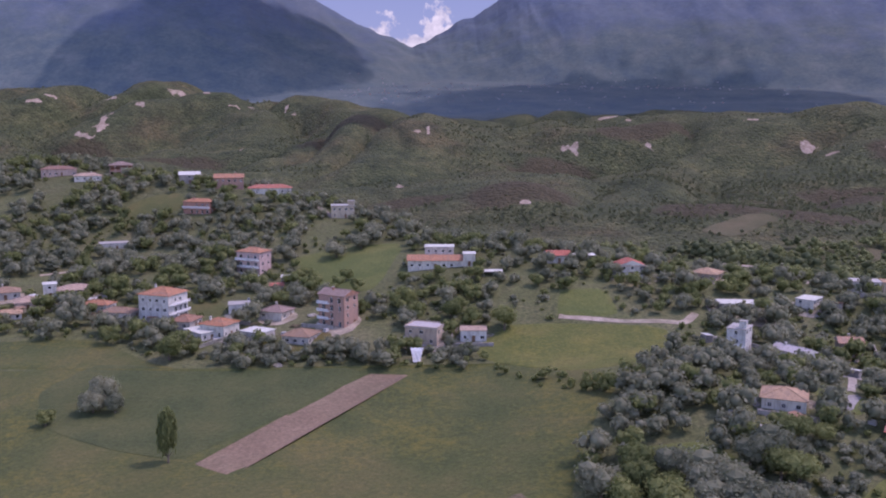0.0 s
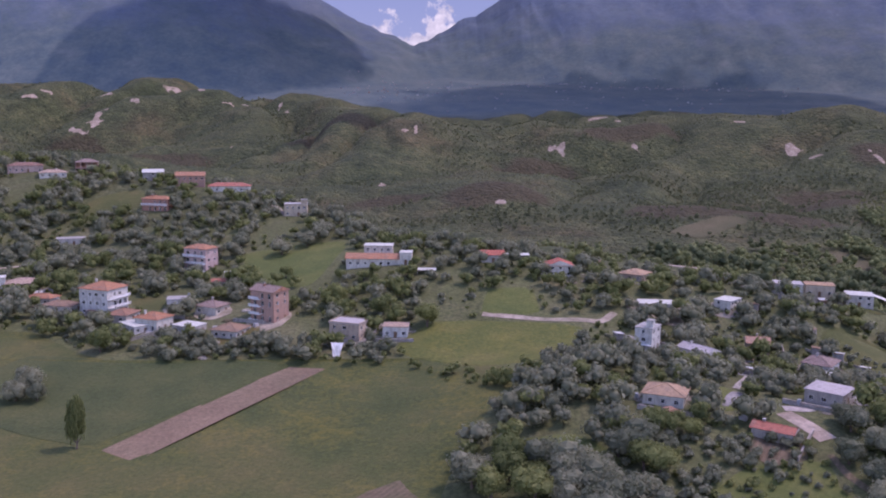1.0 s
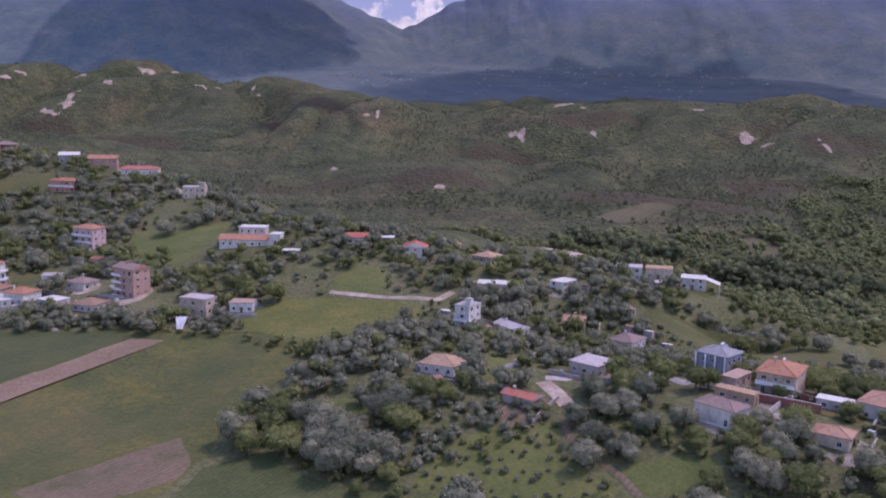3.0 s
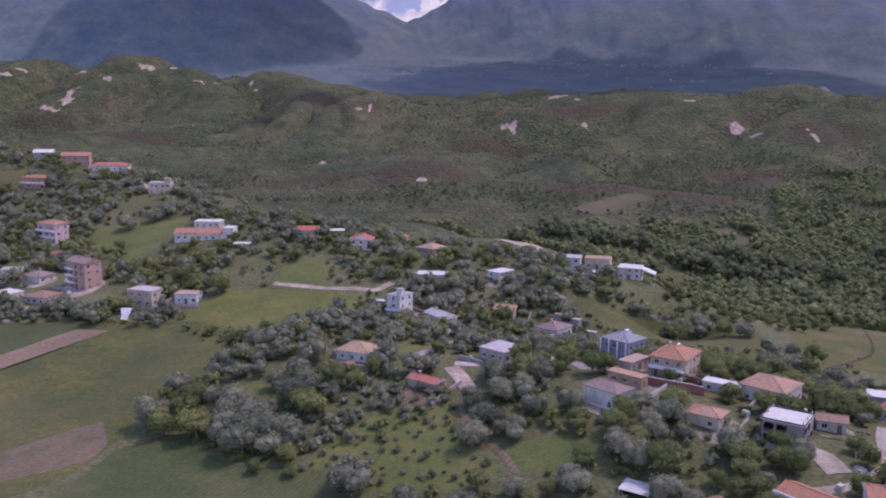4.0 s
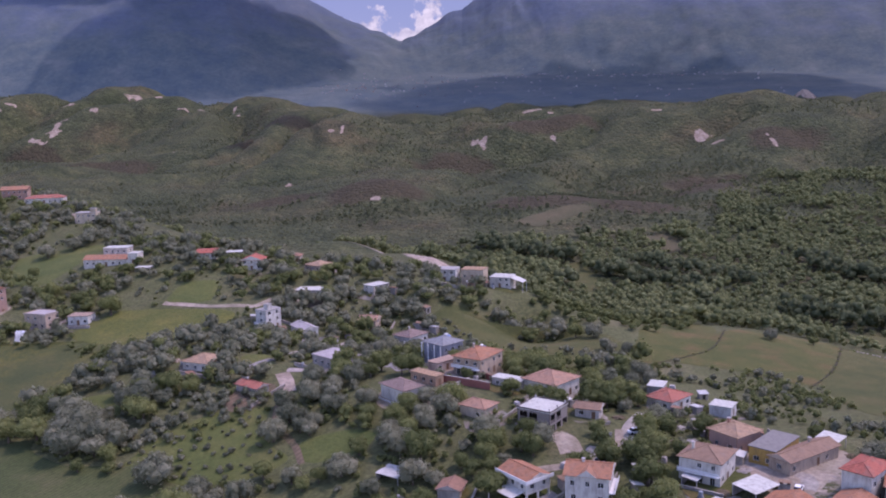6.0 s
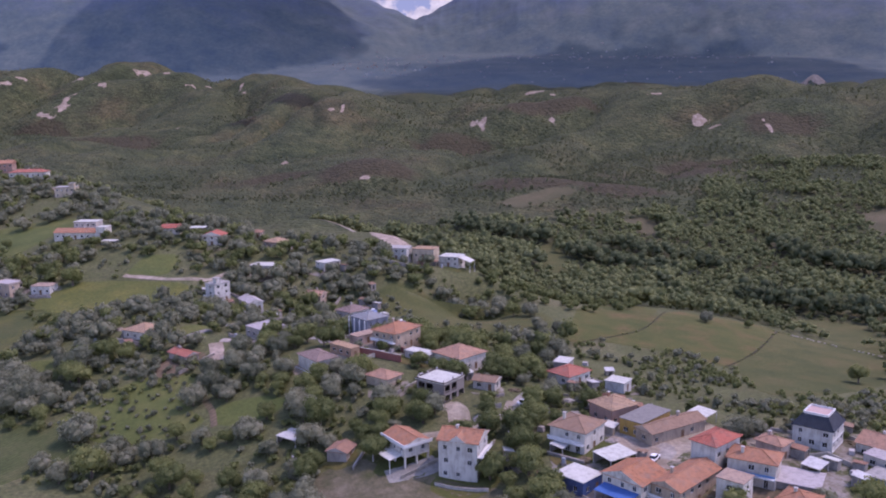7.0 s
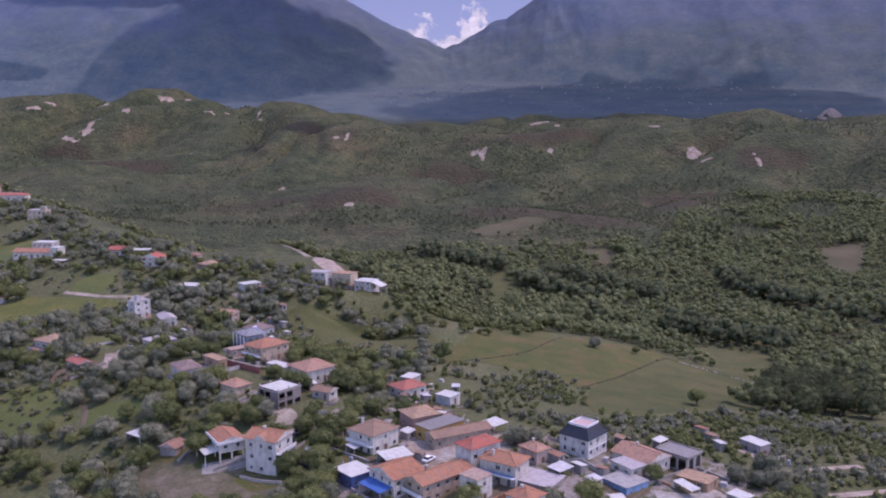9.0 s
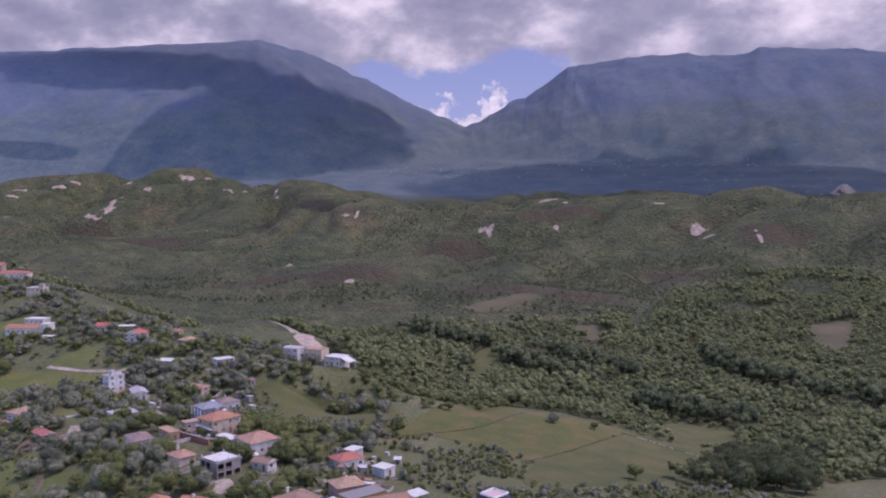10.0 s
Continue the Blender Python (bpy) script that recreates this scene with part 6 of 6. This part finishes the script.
leafy = fractal(x / 40, y / 40, 2, 88) + 0.35 * rng.uniform(-1, 1, len(x)) > np.where(x < 150, np.where((y < 168) & (x > 88), -0.02, 0.24), 0.10 - 0.0012 * (x - 60))
for k in order[:near_n]:
    pick = rng.randint(100)
    s, a = rng.uniform(0.6, 1.2) * (1.28 if x[k] < 110 else 1.0), rng.uniform(0, 360)
    if leafy[k]:
        tree("leafy_tree", x[k], y[k], GREEN_CROWNS[pick % 4], TRUNKS[pick % 3], s, a, "green broad-leaved tree in the village gardens", "leafy trees")
    else:
        tree("olive_tree", x[k], y[k], OLIVE_CROWNS[pick % 5], TRUNKS[pick % 3], s, a, "silvery grey-green olive tree in the grove", "olive trees")
rest = order[near_n:]
hx, hy = scatter(HILL_LAND, 7.4, 15, 0.37)
ok = free(hx, hy, 2.0) & (np.hypot(hx + 8.4, hy - 270) > 5.5)
hx, hy = hx[ok], hy[ok]
hl = fractal(hx / 40, hy / 40, 2, 89) + 0.35 * rng.uniform(-1, 1, len(hx)) > 0.02
ox, oy = np.concatenate([x[rest][~leafy[rest]], hx[~hl]]), np.concatenate([y[rest][~leafy[rest]], hy[~hl]])
gx, gy = np.concatenate([x[rest][leafy[rest]], hx[hl]]), np.concatenate([y[rest][leafy[rest]], hy[hl]])
leafy_stuff("olive_grove", (ox, oy), MID_OLIVES, OLIVE_STUFF, "grey-green olive trees scattered over the hillside", 1, 0.75, 1.5)
leafy_stuff("garden_trees", (gx, gy), MID_GREENS, GREEN_STUFF, "green trees in the gardens and along lanes", 2, 0.65, 1.4)
bx, by = scatter(SPUR_LAND, 3.9, 25, 0.45)
cx, cy = scatter(HILL_LAND, 5.2, 26, 0.46)
dx, dy = scatter(ROUGH_LAND, 4.1, 27, 0.36)
VERGES = [(236, 228), (250, 185), (282, 140), (320, 138), (345, 100), (400, 100), (410, 190), (372, 222), (345, 214), (312, 178), (292, 200), (300, 235), (276, 246), (250, 254), (238, 258)]
vx, vy = scatter(VERGES, 3.9, 28, 0.40)
qx, qy = scatter([(155, 286), (171, 298), (197, 287), (226, 290), (240, 255), (223, 236), (202, 232), (180, 247)], 5.0, 29, 0.52)
dx, dy = np.concatenate([dx, vx]), np.concatenate([dy, vy])
bx, by = np.concatenate([bx, cx, dx]), np.concatenate([by, cy, dy])
ok = free(bx, by, 0.0) & (~inside([(228, 100), (262, 90), (325, 96), (330, 120), (262, 136), (240, 142)], bx, by) | (np.random.RandomState(6).uniform(size=len(bx)) < 0.3))
bx, by = bx[ok], by[ok]
grey = (fractal(bx / 14, by / 14, 2, 91) + 0.25 * np.random.RandomState(5).uniform(-1, 1, len(bx))) > np.where(bx > 345, 0.0, 0.12)
leafy_stuff("dry_bushes", (np.concatenate([bx[grey], qx]), np.concatenate([by[grey], qy])), BUSHES, OLIVE_STUFF, "grey-green dry bushes on rough ground", 13, 0.35, 1.45, 0.2)
bx, by, ok = bx[~grey], by[~grey], np.ones((~grey).sum(), bool)
leafy_stuff("garden_bushes", (bx[ok], by[ok]), BUSHES, GREEN_STUFF, "low green bushes and hedges between the trees", 3, 0.5, 1.1, 0.2)

WOODLAND = [(128, 420), (190, 380), (215, 345), (255, 352), (300, 345), (345, 330), (372, 318), (384, 300), (372, 278), (352, 226), (374, 213), (404, 232), (440, 262), (560, 330), (640, 420), (720, 560), (720, 800), (640, 960), (540, 1020), (450, 900), (400, 730), (330, 690), (230, 660), (150, 640), (60, 600), (-60, 580), (-160, 560), (-60, 510), (60, 540)]
fx, fy = scatter(WOODLAND, 6.9, 35, 0.0)
rng = np.random.RandomState(36)
lump = fractal(fx / 48, fy / 48, 3, 37) + 0.5
# thick in the valley floor, thinning out up the slopes
thin = np.clip((fy - 560 - 0.25 * np.abs(fx - 250)) / 330, 0, 1)
ok = free(fx, fy, 0) & (lump + 0.10 * rng.uniform(-1, 1, len(fx)) > 0.20 + 0.40 * thin)
fx, fy, lump = fx[ok], fy[ok], lump[ok]
# rows of tall trees along the dark bands of the wood, low growth before them
tall = np.clip(0.62 + 1.1 * fractal(fx / 30, fy / 30, 2, 38) + 0.35, 0.5, 1.4)
for row in (((143, 672), (198, 610), (246, 576)), ((252, 528), (287, 517), (320, 494)), ((360, 440), (388, 404), (414, 388)), ((424, 585), (440, 528), (462, 494)), ((287, 570), (327, 548), (366, 515)), ((470, 470), (520, 420), (560, 400))):
    for p in smooth_line(row, 4.0):
        behind = (fy - p.y) * 0.83 + (fx - p.x) * 0.55
        aside = np.abs((fx - p.x) * 0.83 - (fy - p.y) * 0.55)
        tall = np.where((aside < 5) & (behind > 0) & (behind < 20), np.maximum(tall, 1.5), tall)
        tall = np.where((aside < 5) & (behind <= 0) & (behind > -16), np.minimum(tall, 0.55), tall)
old = tall > 1.33
leafy_stuff("valley_woodland", (fx[~old], fy[~old]), WOODS, WOOD_STUFF, "dense dark green woodland in the valley", 4, 0.75, 1.15, grow=tall[~old])
# the tall rows carry their shaded side as darker leaf colour
leafy_stuff("stream_trees", (fx[old], fy[old]), WOODS, SHADED_STUFF, "tall valley tree rows with shade put into the leaf colour", 15, 0.85, 1.15, grow=tall[old])
ux, uy = scatter(WOODLAND, 10.5, 39, 0.30)
ok = free(ux, uy, 0)
leafy_stuff("woodland_undergrowth", (ux[ok], uy[ok]), BUSHES, WOOD_STUFF, "low bushes under and between the woodland trees", 6, 0.7, 1.5)
SLOPES = [(-900, 760), (-420, 620), (-250, 600), (-60, 560), (60, 600), (200, 680), (440, 720), (700, 560), (1000, 700), (1150, 1300), (700, 1600), (300, 1600), (-100, 1700), (-500, 1950), (-1000, 1950), (-1200, 1300)]
sx, sy = scatter(SLOPES, 9.0, 45, 0.28)
nx, ny = scatter([(-250, 600), (-60, 570), (60, 610), (200, 690), (440, 730), (640, 900), (520, 1120), (200, 1080), (-200, 1050), (-420, 820)], 7.5, 48, 0.34)
sx, sy = np.concatenate([sx, nx]), np.concatenate([sy, ny])
azimuth = np.degrees(np.arctan2(sx - CENTRE[0], sy - CENTRE[1]))
ok = (azimuth > -37) & (azimuth < 29) & free(sx, sy, 0)
for a, b, s, w in BARE:
    ok &= np.hypot((sx - a) / (s + 4), (sy - b) / (w + 6)) > 1
for a, b, s, w in HEATH:
    ok &= (np.hypot((sx - a) / s, (sy - b) / w) > 1) | (np.random.RandomState(3).uniform(size=len(sx)) < 0.1)
sx, sy = sx[ok], sy[ok]
big, small, fine = gully(sx, sy)
rng = np.random.RandomState(46)
damp = np.maximum(np.maximum(big, 0.93 * small), 0.86 * fine) + 0.5 * fractal(sx / 90, sy / 90, 3, 47) + 0.06 * rng.uniform(-1, 1, len(sx))
wooded = damp > 0.88
leafy_stuff("gully_trees", (sx[wooded], sy[wooded]), GULLY_TREES, GULLY_STUFF, "dark trees filling the gullies of the hills", 7, 0.4, 1.0, 0.8)
leafy_stuff("hill_scrub", (sx[~wooded], sy[~wooded]), SCRUBS, SCRUB_STUFF, "dark green scrub covering the hills", 5, 0.35, 1.0, 0.25, squash=0.6)

RIM = [(196, 320), (212, 302), (238, 288), (262, 300), (288, 338), (252, 348), (215, 338)]
HEDGE = [(14, 268), (30, 262), (46, 250), (60, 236), (50, 226), (34, 240), (20, 253)]
FRONT = [(-95, 284), (-66, 268), (-44, 268), (-15, 267), (8, 263), (11, 273), (-1, 279), (-33, 283), (-59, 285), (-92, 294)]
for k, (name, zone, pace, kinds, tone) in enumerate((("rim_trees", RIM, 6.5, MID_GREENS + MID_OLIVES, GREEN_STUFF), ("field_hedge", HEDGE, 4.0, BUSHES + MID_GREENS[:1], GREEN_STUFF), ("front_trees", FRONT, 4.4, MID_OLIVES + MID_GREENS, OLIVE_STUFF))):
    zx, zy = scatter(zone, pace, 65 + k, 0.30)
    clear = np.hypot(zx + 8.4, zy - 270) > 5.5
    leafy_stuff(name, (zx[clear], zy[clear]), kinds, tone, "scattered trees and bushes along the field edge", 8 + k, 0.5, 1.05)

# low growth along the ditches
hx, hy = [], []
rng = np.random.RandomState(91)
for points, width in LANES:
    if width < 1.0:
        for p in smooth_line(points, 1.6):
            if rng.uniform() < 0.4:
                hx.append(p.x + rng.uniform(-0.6, 0.6))
                hy.append(p.y + rng.uniform(-0.6, 0.6))
leafy_stuff("ditch_bushes", (np.array(hx), np.array(hy)), BUSHES, GREEN_STUFF, "ragged low bushes along the field ditches", 14, 0.12, 0.5, 0.1, squash=0.7)

# single trees that stand alone
POPLAR = crown_mesh((lambda v, f: (np.stack([v[:, 0] * 0.74, v[:, 1] * 0.74, v[:, 2] * 2.95 - 1.0], 1), f))(*crown_arrays(7, 3.3, 5.2, 1500, 0.42, 15)), GREEN)
tree("poplar_tree", -69, 209, POPLAR, TRUNKS[0], 1.0, 0, "tall slim dark poplar at the ploughed strip", "field trees")
for px, py, s, kind in ((-99, 238, 1.1, 0), (-99, 247, 1.2, 0), (-93, 238, 0.9, 0), (-109, 230, 0.75, 1), (21, 293, 1.35, 1), (337, 220, 1.0, 1), (305, 305, 0.9, 0), (325, 309, 0.65, 1), (235, 259, 0.8, 0), (229, 259, 0.7, 0),
                        (203, 301, 1.0, 1), (212, 298, 1.1, 0), (218, 284, 1.0, 1), (225, 280, 1.0, 0), (227, 262, 0.8, 0), (-86, 388, 1.0, 0), (-69, 394, 1.2, 0), (-47, 379, 1.4, 0), (-37, 388, 1.3, 0), (-39, 347, 0.8, 1),
                        (-13, 313, 1.2, 1), (3, 303, 1.3, 1), (-89, 276, 1.4, 1), (162, 142, 1.4, 1), (67, 156, 0.6, 1), (76, 155, 0.6, 1)):
    crowns = GREEN_CROWNS if kind else OLIVE_CROWNS
    tree("leafy_tree" if kind else "olive_tree", px, py, crowns[int(px) % len(crowns)], TRUNKS[0], s, px * 31 % 360, "green broad-leaved tree standing in open grass" if kind else "olive tree standing in open grass", "field trees")
for k in range(48):
    px, py = 362 + 7.2 * (k % 6) + 3.4 * (k // 6) + 2.5 * (k % 2), 223 + 9.6 * (k // 6) + 4 * math.sin(k * 2.3)
    tree("leafy_tree", px, py, DARK_CROWNS[k % 3], TRUNKS[1], 1.45 + 0.14 * (k % 3), k * 40, "dark leafy tree in the clump below the pasture", "field trees")
px, py = scatter(YOUNG_GROVE, 3.7, 56, 0.15)
for k, (a, b) in enumerate(zip(px, py)):
    tree("young_olive_tree", a, b, SHRUB_CROWNS[k % 3], TWIGS, 0.8 + 0.14 * (k % 5), k * 47, "young silvery olive tree planted in rows", "orchard trees")
px, py = scatter(ORCHARD, 4.2, 55, 0.25)
for k, (a, b) in enumerate(zip(px, py)):
    tree("young_tree", a, b, SHRUB_CROWNS[k % 3], TWIGS, 0.42 + 0.12 * (k % 4), k * 50, "small young fruit tree in the orchard grass", "orchard trees")


# ---- the town at the foot of the mountains ----
def far_town():
    m = Nodes("far_town_walls", 0.9)
    mat = m.done(m.ramp(m.random(True), (0.0, (0.17, 0.16, 0.17)), (0.5, (0.23, 0.22, 0.23)), (0.85, (0.32, 0.31, 0.31)), (1.0, (0.27, 0.15, 0.12))))
    rng = random.Random(12)
    bm = bmesh.new()
    for k in range(260):
        kind = k % 5
        a = radians(rng.gauss(-5, 2.6) if kind < 2 else rng.gauss(9, 4.5) if kind < 4 else rng.uniform(-3, 20))
        q = rng.uniform(2850, 3500) if kind < 2 else rng.gauss(3380, 60) if kind < 4 else rng.uniform(2600, 3300)
        x, y = CENTRE[0] + q * math.sin(a), CENTRE[1] + q * math.cos(a)
        z, w, d, h = float(height(x, y)), rng.uniform(3, 7), rng.uniform(3, 6), rng.uniform(1.6, 3.6)
        box(bm, x - w / 2, y - d / 2, z - 4, x + w / 2, y + d / 2, z + h)
    return tagged(link_mesh("far_town", bm, mat), "tiny pale houses of a town below the mountains", "town", kind="stuff")


far_town()
